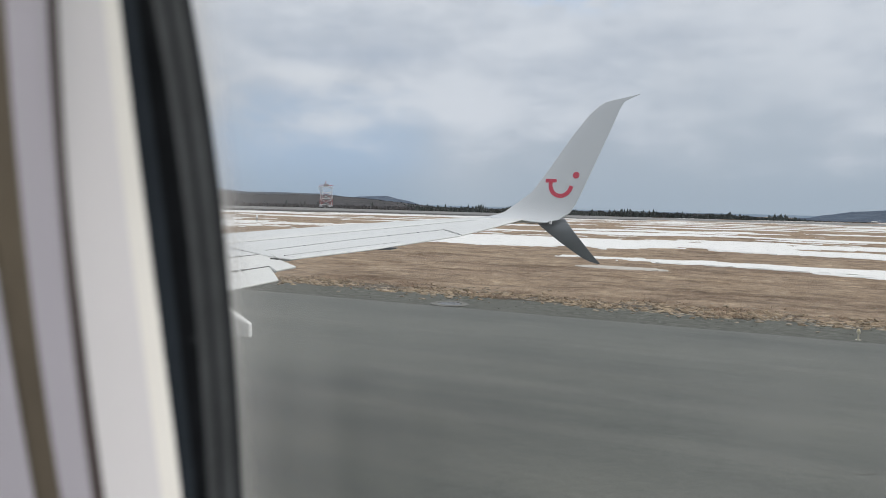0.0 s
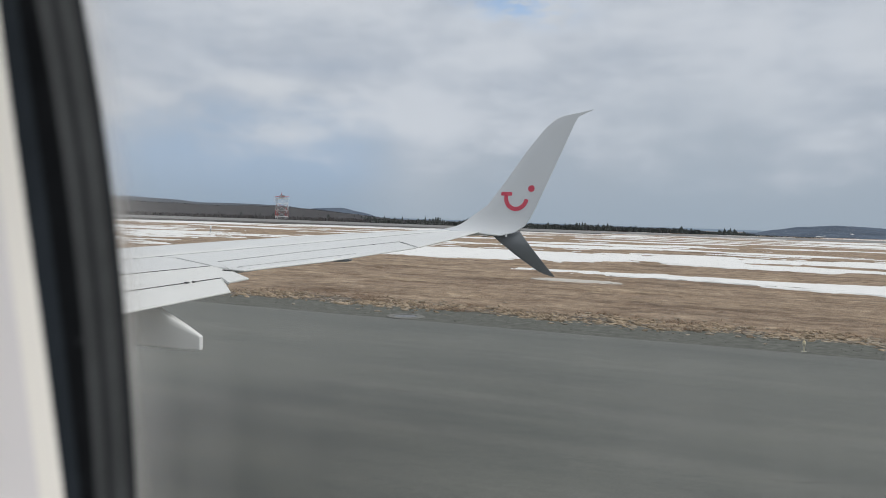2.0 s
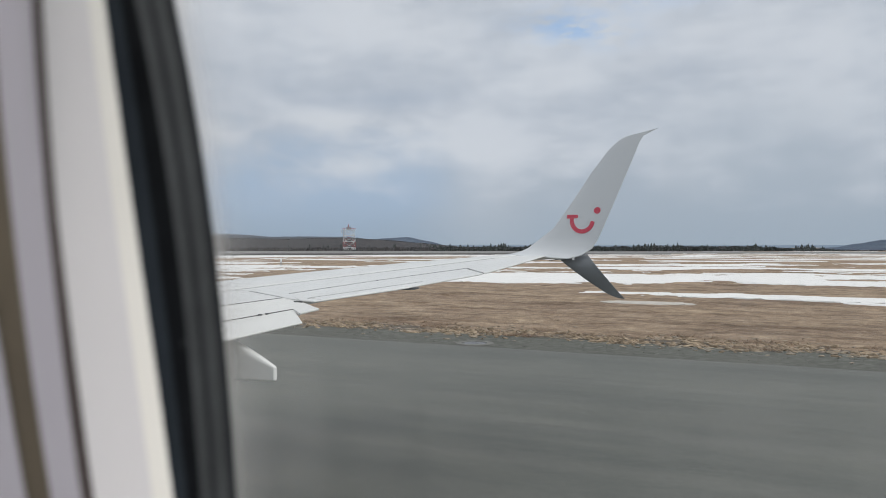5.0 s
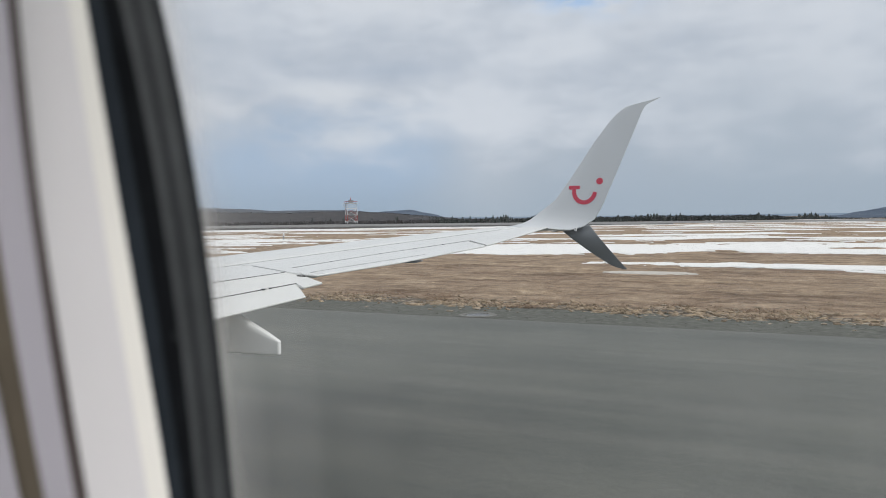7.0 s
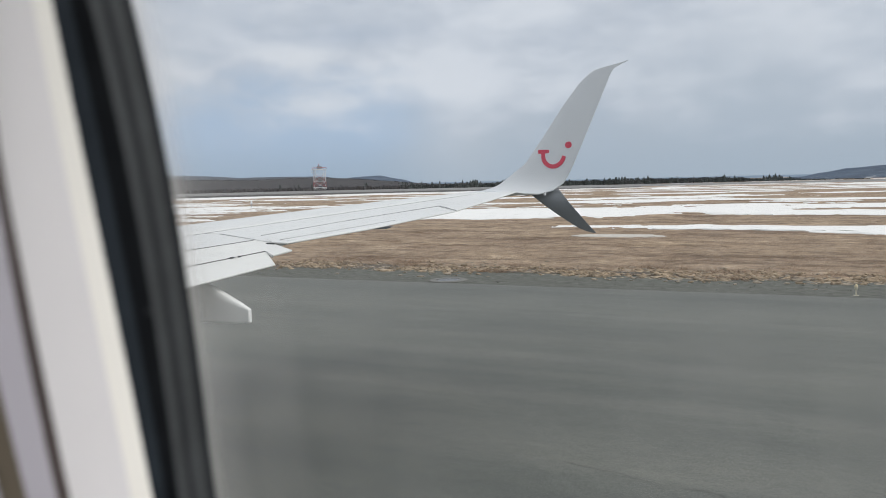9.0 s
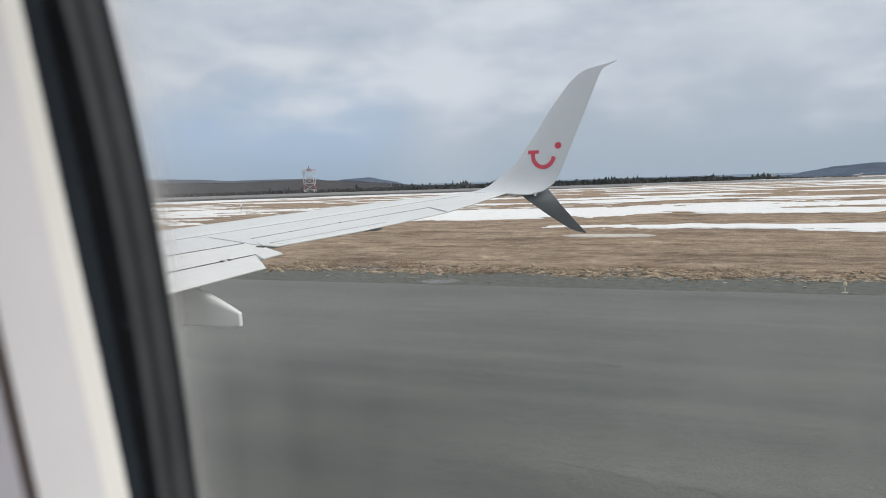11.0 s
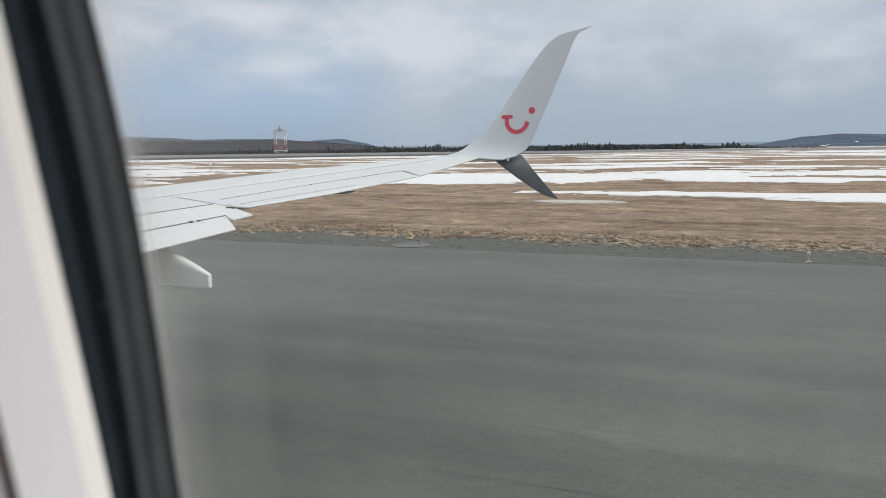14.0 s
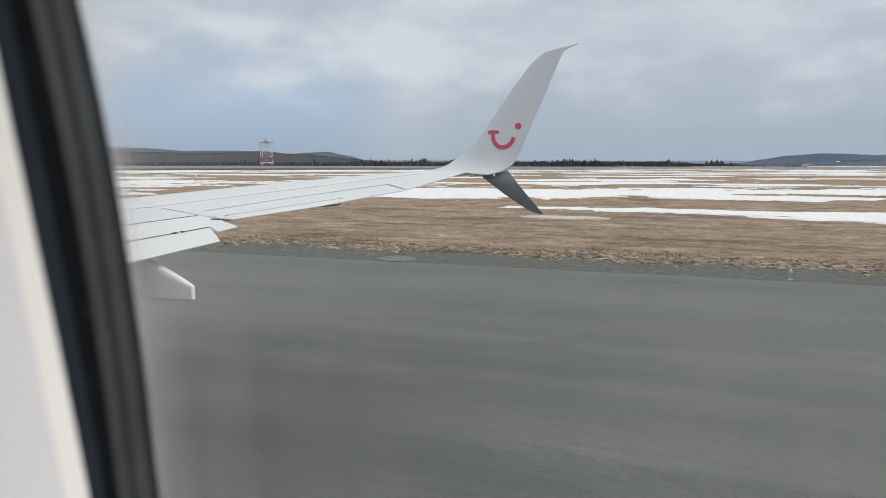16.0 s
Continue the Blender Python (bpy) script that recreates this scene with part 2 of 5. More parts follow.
def dusty_glare_glass():
    """A cabin pane: clear, with a faint film of dirt, fine streaks and painted-in glare."""
    m = bpy.data.materials.new("dusty_glare_glass")
    m.use_nodes = True
    nt = m.node_tree
    nt.nodes.clear()
    out = nt.nodes.new("ShaderNodeOutputMaterial")
    clear = nt.nodes.new("ShaderNodeBsdfTransparent")
    clear.inputs[0].default_value = (0.97, 0.985, 0.985, 1)
    gloss = nt.nodes.new("ShaderNodeBsdfGlossy")
    gloss.inputs["Roughness"].default_value = 0.03
    fres = nt.nodes.new("ShaderNodeFresnel")
    fres.inputs[0].default_value = 1.1
    m1 = nt.nodes.new("ShaderNodeMixShader")
    nt.links.new(fres.outputs[0], m1.inputs[0])
    nt.links.new(clear.outputs[0], m1.inputs[1])
    nt.links.new(gloss.outputs[0], m1.inputs[2])
    film = nt.nodes.new("ShaderNodeBsdfTranslucent")
    # film tint warmed to carry the glare's tone over the runway
    film.inputs[0].default_value = (0.82, 0.785, 0.735, 1)
    pos = nt.nodes.new("ShaderNodeNewGeometry").outputs["Position"]
    streak = noise_of(nt, pos, 90.0, 4, 0.65, (1, 1, 0.07))
    cloudy = noise_of(nt, pos, 11.0, 4, 0.6)
    mul = nt.nodes.new("ShaderNodeMath")
    mul.operation = "MULTIPLY"
    nt.links.new(streak, mul.inputs[0])
    nt.links.new(cloudy, mul.inputs[1])
    amount = ramp_node(nt, mul.outputs[0], [(0.14, (0.004,) * 3), (0.45, (0.06,) * 3)])
    # dust along the seal at the pane's forward side, with edge glare put in as film
    sep = nt.nodes.new("ShaderNodeSeparateXYZ")
    nt.links.new(pos, sep.inputs[0])
    rim = nt.nodes.new("ShaderNodeMapRange")
    rim.inputs["From Min"].default_value, rim.inputs["From Max"].default_value = -0.2345, -0.05
    nt.links.new(sep.outputs[0], rim.inputs["Value"])
    dust_glare = ramp_node(nt, rim.outputs[0], [(0.0, (0.60,) * 3), (0.030, (0.32,) * 3), (0.065, (0.17,) * 3), (0.13, (0.065,) * 3), (0.30, (0.022,) * 3), (0.65, (0.010,) * 3), (1.0, (0.0,) * 3)])
    # and a thin uneven haze on its aft half, standing in for glare on the pane
    aft = nt.nodes.new("ShaderNodeMapRange")
    aft.inputs["From Min"].default_value, aft.inputs["From Max"].default_value = -0.06, 0.17
    nt.links.new(sep.outputs[0], aft.inputs["Value"])
    haze = mixed(nt, 1.0, ramp_node(nt, aft.outputs[0], [(0.0, (0.0,) * 3), (1.0, (0.05,) * 3)]), ramp_node(nt, noise_of(nt, pos, 16.0, 4, 0.6, (1, 1, 0.45), (5, 2, 1)), [(0.36, (0.15,) * 3), (0.62, (1.0,) * 3)]), "MULTIPLY")
    amount = mixed(nt, 1.0, amount, haze, "ADD")
    # a pale streaked upright band along the seal, from the middle of the pane down
    band = nt.nodes.new("ShaderNodeMapRange")
    band.interpolation_type = "SMOOTHSTEP"
    band.inputs["From Min"].default_value, band.inputs["From Max"].default_value = -0.180, -0.194
    nt.links.new(sep.outputs[0], band.inputs["Value"])
    down = nt.nodes.new("ShaderNodeMapRange")
    down.interpolation_type = "SMOOTHSTEP"
    down.inputs["From Min"].default_value, down.inputs["From Max"].default_value = 3.83, 3.755
    nt.links.new(sep.outputs[2], down.inputs["Value"])
    pale_band = mixed(nt, 1.0, mixed(nt, 1.0, band.outputs[0], down.outputs[0], "MULTIPLY"), ramp_node(nt, noise_of(nt, pos, 130.0, 3, 0.6, (1, 1, 0.03)), [(0.36, (0.03,) * 3), (0.62, (0.075,) * 3)]), "MULTIPLY")
    amount = mixed(nt, 1.0, amount, pale_band, "ADD")
    # a small soft pale patch low on the pane
    smear = nt.nodes.new("ShaderNodeVectorMath")
    smear.operation = "DISTANCE"
    flat = nt.nodes.new("ShaderNodeMapping")
    flat.inputs["Scale"].default_value = (1.0, 0.0, 0.62)
    nt.links.new(pos, flat.inputs[0])
    nt.links.new(flat.outputs[0], smear.inputs[0])
    smear.inputs[1].default_value = (-0.031, 0.0, 3.778 * 0.62)
    spread = ramp_node(nt, smear.outputs["Value"], [(0.004, (0.045,) * 3), (0.024, (0.0,) * 3)])
    amount = mixed(nt, 1.0, amount, mixed(nt, 1.0, spread, ramp_node(nt, noise_of(nt, pos, 60.0, 4, 0.6, (1, 1, 0.5)), [(0.35, (0.2,) * 3), (0.65, (1.0,) * 3)]), "MULTIPLY"), "ADD")
    upper = ramp_node(nt, down.outputs[0], [(0.0, (1.0,) * 3), (1.0, (0.54,) * 3)])
    amount = mixed(nt, 1.0, amount, mixed(nt, 1.0, dust_glare, upper, "MULTIPLY"), "ADD")
    m2 = nt.nodes.new("ShaderNodeMixShader")
    nt.links.new(amount, m2.inputs[0])
    nt.links.new(m1.outputs[0], m2.inputs[1])
    nt.links.new(film.outputs[0], m2.inputs[2])
    nt.links.new(m2.outputs[0], out.inputs[0])
    return m


ASPHALT = asphalt_material()
GRASS = grass_material()
GRAVEL = material("grey_gravel", (0.114, 0.116, 0.101), rough=0.95, spec=0.2, var=0.35, scale=3.0, bump=0.9, bump_scale=14.0)
SNOW = material("old_snow", (0.855, 0.842, 0.818), rough=0.8, spec=0.3, var=0.06, scale=0.6, bump=0.5, bump_scale=2.0)
DIRTY_SNOW = material("dirty_snow", (0.55, 0.51, 0.46), rough=0.9, spec=0.2, var=0.12, scale=2.0, bump=0.6, bump_scale=4.0)
TUFT = material("straw", (0.37, 0.275, 0.20), rough=0.95, spec=0.1, var=0.5, scale=1.3, stretch=(0.5, 1, 1))
SEAL_TAR = material("joint_tar", (0.096, 0.098, 0.090), rough=0.62, var=0.4, scale=3.0)
LINE_PAINT = material("worn_white_paint", (0.62, 0.61, 0.57), rough=0.8, var=0.2, scale=4.0)
WHITE_PAINT = material("white_aircraft_paint", (0.745, 0.743, 0.722), rough=0.36, var=0.035, scale=1.6, stretch=(1, 0.4, 1), coat=0.2)
FLAP_PAINT = material("white_flap_paint", (0.755, 0.75, 0.722), rough=0.4, var=0.05, scale=2.5)
# white raised above the flaps' to imitate light bounced from the ground
FAIRING_LIT = material("white_fairing_lit", (0.83, 0.825, 0.80), rough=0.4, var=0.04, scale=2.5)
# a little greyer and bluer than the wing's white
WINGLET_GREY = material("pale_grey_winglet", (0.64, 0.662, 0.680), rough=0.3, var=0.025, scale=1.2, coat=0.2)
# dark grey of the lower blade and the actuator fairing
STRAKE_GREY = material("grey_strake", (0.20, 0.215, 0.23), rough=0.35, var=0.06, scale=2.0)
# grey for strips that draw the shaded steps between wing panels
LIP_GREY = material("grey_step_line", (0.36, 0.365, 0.37), rough=0.7, var=0.2, scale=6.0)
GAP_DARK = material("dark_gap", (0.05, 0.052, 0.055), rough=0.8, var=0.2, scale=6.0)
STEEL = material("worn_steel", (0.32, 0.33, 0.34), rough=0.45, metal=0.8, var=0.2, scale=30.0)
RED_MARK = material("red_livery_paint", (0.63, 0.050, 0.095), rough=0.35, var=0.05, scale=3.0)
SEAL_DARK = material("dark_rubber_groove", (0.021, 0.023, 0.025), rough=0.8, spec=0.1, var=0.2, scale=25.0)
SEAL_GREY = material("grey_rubber_seal", (0.046, 0.050, 0.051), rough=0.7, spec=0.2, var=0.18, scale=25.0, bump=0.1, bump_scale=300.0)
SEAL_BLACK = material("black_rubber", (0.006, 0.007, 0.008), rough=0.9, spec=0.06, var=0.25, scale=30.0)
SEAL_BLUE = material("blue_black_rubber", (0.017, 0.022, 0.027), rough=0.8, spec=0.12, var=0.2, scale=30.0)
# surround's cream, lightened and warmed for daylight on the rim
RIM_LIT = material("lit_cream_rim", (0.84, 0.82, 0.75), rough=0.45, var=0.015, scale=14.0)
BEZEL = material("cream_plastic", (0.69, 0.675, 0.665), rough=0.5, var=0.02, scale=12.0, bump=0.06, bump_scale=500.0)
PANEL = material("grey_lilac_panel", (0.355, 0.345, 0.362), rough=0.55, var=0.02, scale=9.0, bump=0.06, bump_scale=500.0)
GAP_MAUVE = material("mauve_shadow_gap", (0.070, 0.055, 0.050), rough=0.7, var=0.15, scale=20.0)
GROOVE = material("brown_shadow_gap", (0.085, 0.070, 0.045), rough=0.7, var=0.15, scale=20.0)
CARPET = material("cabin_carpet", (0.08, 0.085, 0.11), rough=0.95, var=0.2, scale=60.0)
PANE = dusty_glare_glass()


def let_light_through(m, share):
    """Thin straw and twigs glow a little when lit from behind."""
    nt = m.node_tree
    b = nt.nodes["Principled BSDF"]
    out = nt.nodes["Material Output"]
    tr = nt.nodes.new("ShaderNodeBsdfTranslucent")
    src = b.inputs["Base Color"]
    if src.links:
        nt.links.new(src.links[0].from_socket, tr.inputs[0])
    else:
        tr.inputs[0].default_value = src.default_value
    mx = nt.nodes.new("ShaderNodeMixShader")
    mx.inputs[0].default_value = share
    nt.links.new(b.outputs[0], mx.inputs[1])
    nt.links.new(tr.outputs[0], mx.inputs[2])
    nt.links.new(mx.outputs[0], out.inputs[0])


let_light_through(TUFT, 0.5)
CLUMP = material("matted_dead_grass", (0.36, 0.28, 0.195), rough=0.95, spec=0.1, var=0.6, scale=2.2)
SOIL = material("bare_soil", (0.132, 0.110, 0.088), rough=0.95, spec=0.1, var=0.4, scale=1.5, bump=0.8, bump_scale=8.0)
PALE_STONE = material("pale_stones_and_straw", (0.345, 0.292, 0.226), rough=0.95, spec=0.1, var=0.55, scale=1.6)
FOREST = material("bare_forest", (0.088, 0.085, 0.088), rough=1.0, spec=0.0, var=0.3, scale=0.12, stretch=(1, 1, 0.15), tint=(0.056, 0.057, 0.062))
# distance haze is mixed into this colour as a blue tint
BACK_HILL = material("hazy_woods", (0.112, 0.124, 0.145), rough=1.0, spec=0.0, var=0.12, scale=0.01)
SPRUCE = material("spruce_needles", (0.058, 0.068, 0.066), rough=1.0, spec=0.0, var=0.4, scale=0.3)
# hill and coast colours are blued to stand in for distance haze
FAR_HILL = material("hazed_wooded_hill", (0.105, 0.132, 0.175), rough=1.0, spec=0.0, var=0.26, scale=0.02)
FAR_COAST = material("hazed_far_coast", (0.22, 0.28, 0.35), rough=1.0, spec=0.0, var=0.1, scale=0.003)
TOWER_WHITE = material("tower_white", (0.78, 0.78, 0.78), rough=0.5, var=0.05, scale=1.0)
TOWER_RED = material("tower_red", (0.42, 0.055, 0.05), rough=0.5, var=0.1, scale=1.0)
AMBER = material("amber_lens", (0.72, 0.60, 0.38), rough=0.3, var=0.1, scale=30.0)
YELLOW = material("yellow_paint", (0.54, 0.50, 0.39), rough=0.5, var=0.12, scale=20.0)


# ---- mesh helpers ----
def thing(name, label, category, group="", kind="", at=(0, 0, 0)):
    ob = tagged(new(name), label, category, group, kind)
    ob.location = at
    return ob


def mesh_ob(name, bm, mat, parent=None, label="", smooth=False, recalc=True):
    if recalc:
        bmesh.ops.recalc_face_normals(bm, faces=bm.faces)
    me = bpy.data.meshes.new(name)
    bm.to_mesh(me)
    bm.free()
    for m in (mat if isinstance(mat, (list, tuple)) else [mat]):
        me.materials.append(m)
    if smooth:
        for f in me.polygons:
            f.use_smooth = True
        me.set_sharp_from_angle(angle=radians(38))
    ob = new(name, me)
    if parent:
        ob.parent = parent
        ob.matrix_parent_inverse = parent.matrix_basis.inverted()
    if label:
        tagged(ob, label)
    return ob


part = mesh_ob


def from_lists(name, verts, faces, mat, parent=None, label=""):
    me = bpy.data.meshes.new(name)
    me.from_pydata(verts, [], faces)
    me.materials.append(mat)
    ob = new(name, me)
    if parent:
        ob.parent = parent
        ob.matrix_parent_inverse = parent.matrix_basis.inverted()
    if label:
        tagged(ob, label)
    return ob


def box(bm, x0, x1, y0, y1, z0, z1):
    vs = [bm.verts.new((x, y, z)) for z in (z0, z1) for y in (y0, y1) for x in (x0, x1)]
    for f in ((0, 1, 3, 2), (4, 6, 7, 5), (0, 4, 5, 1), (2, 3, 7, 6), (0, 2, 6, 4), (1, 5, 7, 3)):
        bm.faces.new([vs[i] for i in f])
    return vs


def bar(bm, a, b, r, sides=6):
    """A round bar from a to b."""
    a, b = Vector(a), Vector(b)
    q = (b - a).to_track_quat("Z", "Y").to_matrix()
    rings = []
    for p in (a, b):
        rings.append([bm.verts.new(p + q @ Vector((r * math.cos(2 * math.pi * i / sides), r * math.sin(2 * math.pi * i / sides), 0))) for i in range(sides)])
    for i in range(sides):
        j = (i + 1) % sides
        bm.faces.new((rings[0][i], rings[0][j], rings[1][j], rings[1][i]))
    bm.faces.new(rings[0][::-1])
    bm.faces.new(rings[1])


def loft(bm, rings, close=True, caps=True):
    vr = [[bm.verts.new(p) for p in r] for r in rings]
    n = len(vr[0])
    for a, b in zip(vr, vr[1:]):
        for i in range(n if close else n - 1):
            j = (i + 1) % n
            bm.faces.new((a[i], a[j], b[j], b[i]))
    if caps and close:
        bm.faces.new(vr[0][::-1])
        bm.faces.new(vr[-1])
    return vr


def slab(poly, top, thick, edge=0.012):
    """A plate with softened edges over a plan outline; top(x, y) gives its upper surface."""
    bm = bmesh.new()
    cx = sum(p[0] for p in poly) / len(poly)
    cy = sum(p[1] for p in poly) / len(poly)

    def inset(d):
        out = []
        n = len(poly)
        for i, (x, y) in enumerate(poly):
            px, py = poly[i - 1]
            nx, ny = poly[(i + 1) % n]
            a = Vector((x - px, y - py)).normalized()
            b = Vector((nx - x, ny - y)).normalized()
            na, nb = Vector((-a.y, a.x)), Vector((-b.y, b.x))
            area = sum(poly[k - 1][0] * poly[k][1] - poly[k][0] * poly[k - 1][1] for k in range(n))
            s = 1 if area > 0 else -1
            bis = na + nb
            bis = bis / max(0.35, bis.length_squared / 2)
            out.append((x + s * d * bis.x, y + s * d * bis.y))
        return out
    rings = []
    for d, dz in ((edge, -thick), (0, -thick + edge), (0, -edge), (edge * 0.4, -edge * 0.3), (edge * 1.4, 0)):
        rings.append([(x, y, top(x, y) + dz) for x, y in inset(d)])
    loft(bm, rings)
    return bm


# ---- ground ----
def ground_sheet():
    bm = bmesh.new()
    xs = [-4800, -2400, -1200, -600, -300, -150, -60, 0, 60, 150, 400, 1200, 4800]
    ys = [-4800, -1500, -400, -100, 0, 32, 60, 120, 250, 500, 1000, 2200, 4800]
    grid = [[bm.verts.new((x, y, -0.02)) for x in xs] for y in ys]
    for a, b in zip(grid, grid[1:]):
        for i in range(len(xs) - 1):
            bm.faces.new((a[i], a[i + 1], b[i + 1], b[i]))
    return tagged(mesh_ob("ground", bm, GRASS), "flat airfield covered with flattened dead brown grass", "ground", kind="structure")


ground_sheet()


def edge_wave(x, seed, amp):
    return amp * (noise.noise((x * 0.11, seed, 0)) + 0.6 * noise.noise((x * 0.45, seed, 3)) + 0.35 * noise.noise((x * 1.7, seed, 7)))


def strip(name, x0, x1, y_lo, y_hi, z, mat, label, category, lo_amp=0.0, hi_amp=0.0, step=0.5):
    bm = bmesh.new()
    rows = []
    x = x0
    while x <= x1:
        near = 0.35 if -60 < x < 30 else 8.0
        rows.append([bm.verts.new((x, y_lo + edge_wave(x, 2.0, lo_amp), z)), bm.verts.new((x, y_hi + edge_wave(x, 9.0, hi_amp), z)),
                     bm.verts.new((x, y_hi + edge_wave(x, 9.0, hi_amp) + 0.05, -0.03))])
        x += near
    for a, b in zip(rows, rows[1:]):
        for i in (0, 1):
            bm.faces.new((a[i], b[i], b[i + 1], a[i + 1]))
    return tagged(mesh_ob(name, bm, mat), label, category, kind="structure")


strip("runway", -1500, 1500, -30.0, 28.1, 0.03, ASPHALT, "weathered grey asphalt runway with worn lanes and joints", "runway", 0.0, 0.10)
strip("gravel_shoulder", -1500, 1500, 27.5, 32.3, 0.012, GRAVEL, "narrow grey gravel shoulder between runway and grass", "shoulder", 0.0, 1.0)


def crack(x0, x1, y, width, seed, parent=None):
    """A ragged tar-dark joint that runs along the runway."""
    verts, faces = [], []
    n = int((x1 - x0) / 0.12)
    for i in range(n + 1):
        x = x0 + (x1 - x0) * i / n
        c = y + 0.10 * noise.noise((x * 0.35, seed, 0)) + 0.07 * noise.noise((x * 2.1, seed, 5)) + 0.045 * noise.noise((x * 7, seed, 8))
        w = width * max(0.03, 0.45 + 1.2 * noise.noise((x * 0.8, seed, 11)) + 0.7 * noise.noise((x * 5, seed, 13)))
        if i in (0, n):
            w = 0.002
        verts += [(x, c - w / 2, 0.034), (x, c + w / 2, 0.034)]
    for i in range(n):
        a = 2 * i
        faces.append((a, a + 2, a + 3, a + 1))
    ob = from_lists("runway_joint", verts, faces, SEAL_TAR)
    return tagged(ob, "dark ragged crack along an asphalt lane joint", "crack", group="runway joints", kind="structure")


crack(-13.5, 1.5, 9.45, 0.014, 1.0)
crack(-24.0, -3.0, 16.9, 0.040, 3.0)
crack(-9.0, 14.0, 18.6, 0.034, 4.0)
crack(-40.0, -12.0, 21.8, 0.045, 5.0)


def hairline(x, y, turn, length, seed):
    """A thin wandering crack with short side branches, as on old asphalt."""
    rng = random.Random(seed)
    verts, faces = [], []

    def run(x, y, a, n, w):
        last = None
        for i in range(n):
            ww = w * (1 - 0.7 * i / n) * rng.uniform(0.5, 1.2)
            px, py = -math.sin(a) * ww / 2, math.cos(a) * ww / 2
            k = len(verts)
            verts.extend([(x + px, y + py, 0.0335), (x - px, y - py, 0.0335)])
            if last is not None:
                faces.append((last, last + 1, k + 1, k))
            last = k
            if w > 0.008 and rng.random() < 0.10:
                run(x, y, a + rng.choice((-1, 1)) * rng.uniform(0.6, 1.3), rng.randint(4, 10), w * 0.6)
            a += rng.gauss(0, 0.32)
            a += 0.25 * (turn - a)
            x, y = x + 0.09 * math.cos(a), y + 0.09 * math.sin(a)
    run(x, y, turn, int(length / 0.09), 0.011)
    ob = from_lists("runway_crack", verts, faces, SEAL_TAR)
    return tagged(ob, "fine branching crack in old asphalt", "crack", group="runway cracks", kind="structure")


hairline(-2.9, 11.3, -0.2, 2.4, 1)
hairline(-1.2, 10.9, 0.1, 3.2, 2)
hairline(-6.5, 10.6, 1.2, 1.4, 3)
hairline(0.4, 14.2, 0.05, 4.0, 4)
hairline(-9.0, 15.6, 0.0, 3.5, 5)
hairline(-3.6, 19.8, 1.5, 3.0, 6)

# white bars painted on the runway, well behind the wing
MARK = thing("runway_marking", "row of worn white painted bars on grey asphalt", "marking", kind="structure", at=(62, 11, 0.03))
bar_mesh = None
for i in range(14):
    if bar_mesh is None:
        b = bmesh.new()
        box(b, 0, 20, -0.09, 0.09, 0.0, 0.006)
        first = part("bar", b, LINE_PAINT, None)
        bar_mesh = first.data
        ob = first
    else:
        ob = new("bar", bar_mesh)
    ob.parent = MARK
    ob.location = (0.12 * (i % 3), -2.6 + 0.41 * i, 0.002)


# ---- snow ----
def snow_field(name, mat, z, level, seed, y0, y1, label):
    """Drifted patches: the parts of the field where the drift is deep enough, as a thin crust with soft rims."""
    ys = [y0]
    while ys[-1] < y1:
        ys.append(ys[-1] + max(0.45, (ys[-1] - 20) * 0.011))
    verts, faces, made = [], [], {}

    def vert(x, y, h=z):
        key = (round(x, 3), round(y, 3))
        if key not in made:
            made[key] = len(verts)
            verts.append((x, y, h))
        return made[key]
    prev = None
    for y in ys:
        x0, x1 = -1.35 * y - 30, 0.35 * y + 25
        n = 260
        row = [(x0 + (x1 - x0) * i / n, y) for i in range(n + 1)]
        vals = [level(x, yy, seed) for x, yy in row]
        if prev:
            pr, pv = prev
            for i in range(n):
                quad = [(pr[i], pv[i]), (pr[i + 1], pv[i + 1]), (row[i + 1], vals[i + 1]), (row[i], vals[i])]
                if max(v for _, v in quad) <= 0:
                    continue
                poly = []
                for k in range(4):
                    (pa, va), (pb, vb) = quad[k], quad[(k + 1) % 4]
                    if va > 0:
                        poly.append(vert(*pa))
                    if (va > 0) != (vb > 0):
                        f = va / (va - vb)
                        poly.append(vert(pa[0] + f * (pb[0] - pa[0]), pa[1] + f * (pb[1] - pa[1]), -0.012))
                poly = [p for j, p in enumerate(poly) if p != poly[j - 1]]
                if len(poly) > 2:
                    faces.append(poly)
        prev = (row, vals)
    ob = from_lists(name, verts, faces, mat)
    return tagged(ob, label, "snow", kind="stuff")


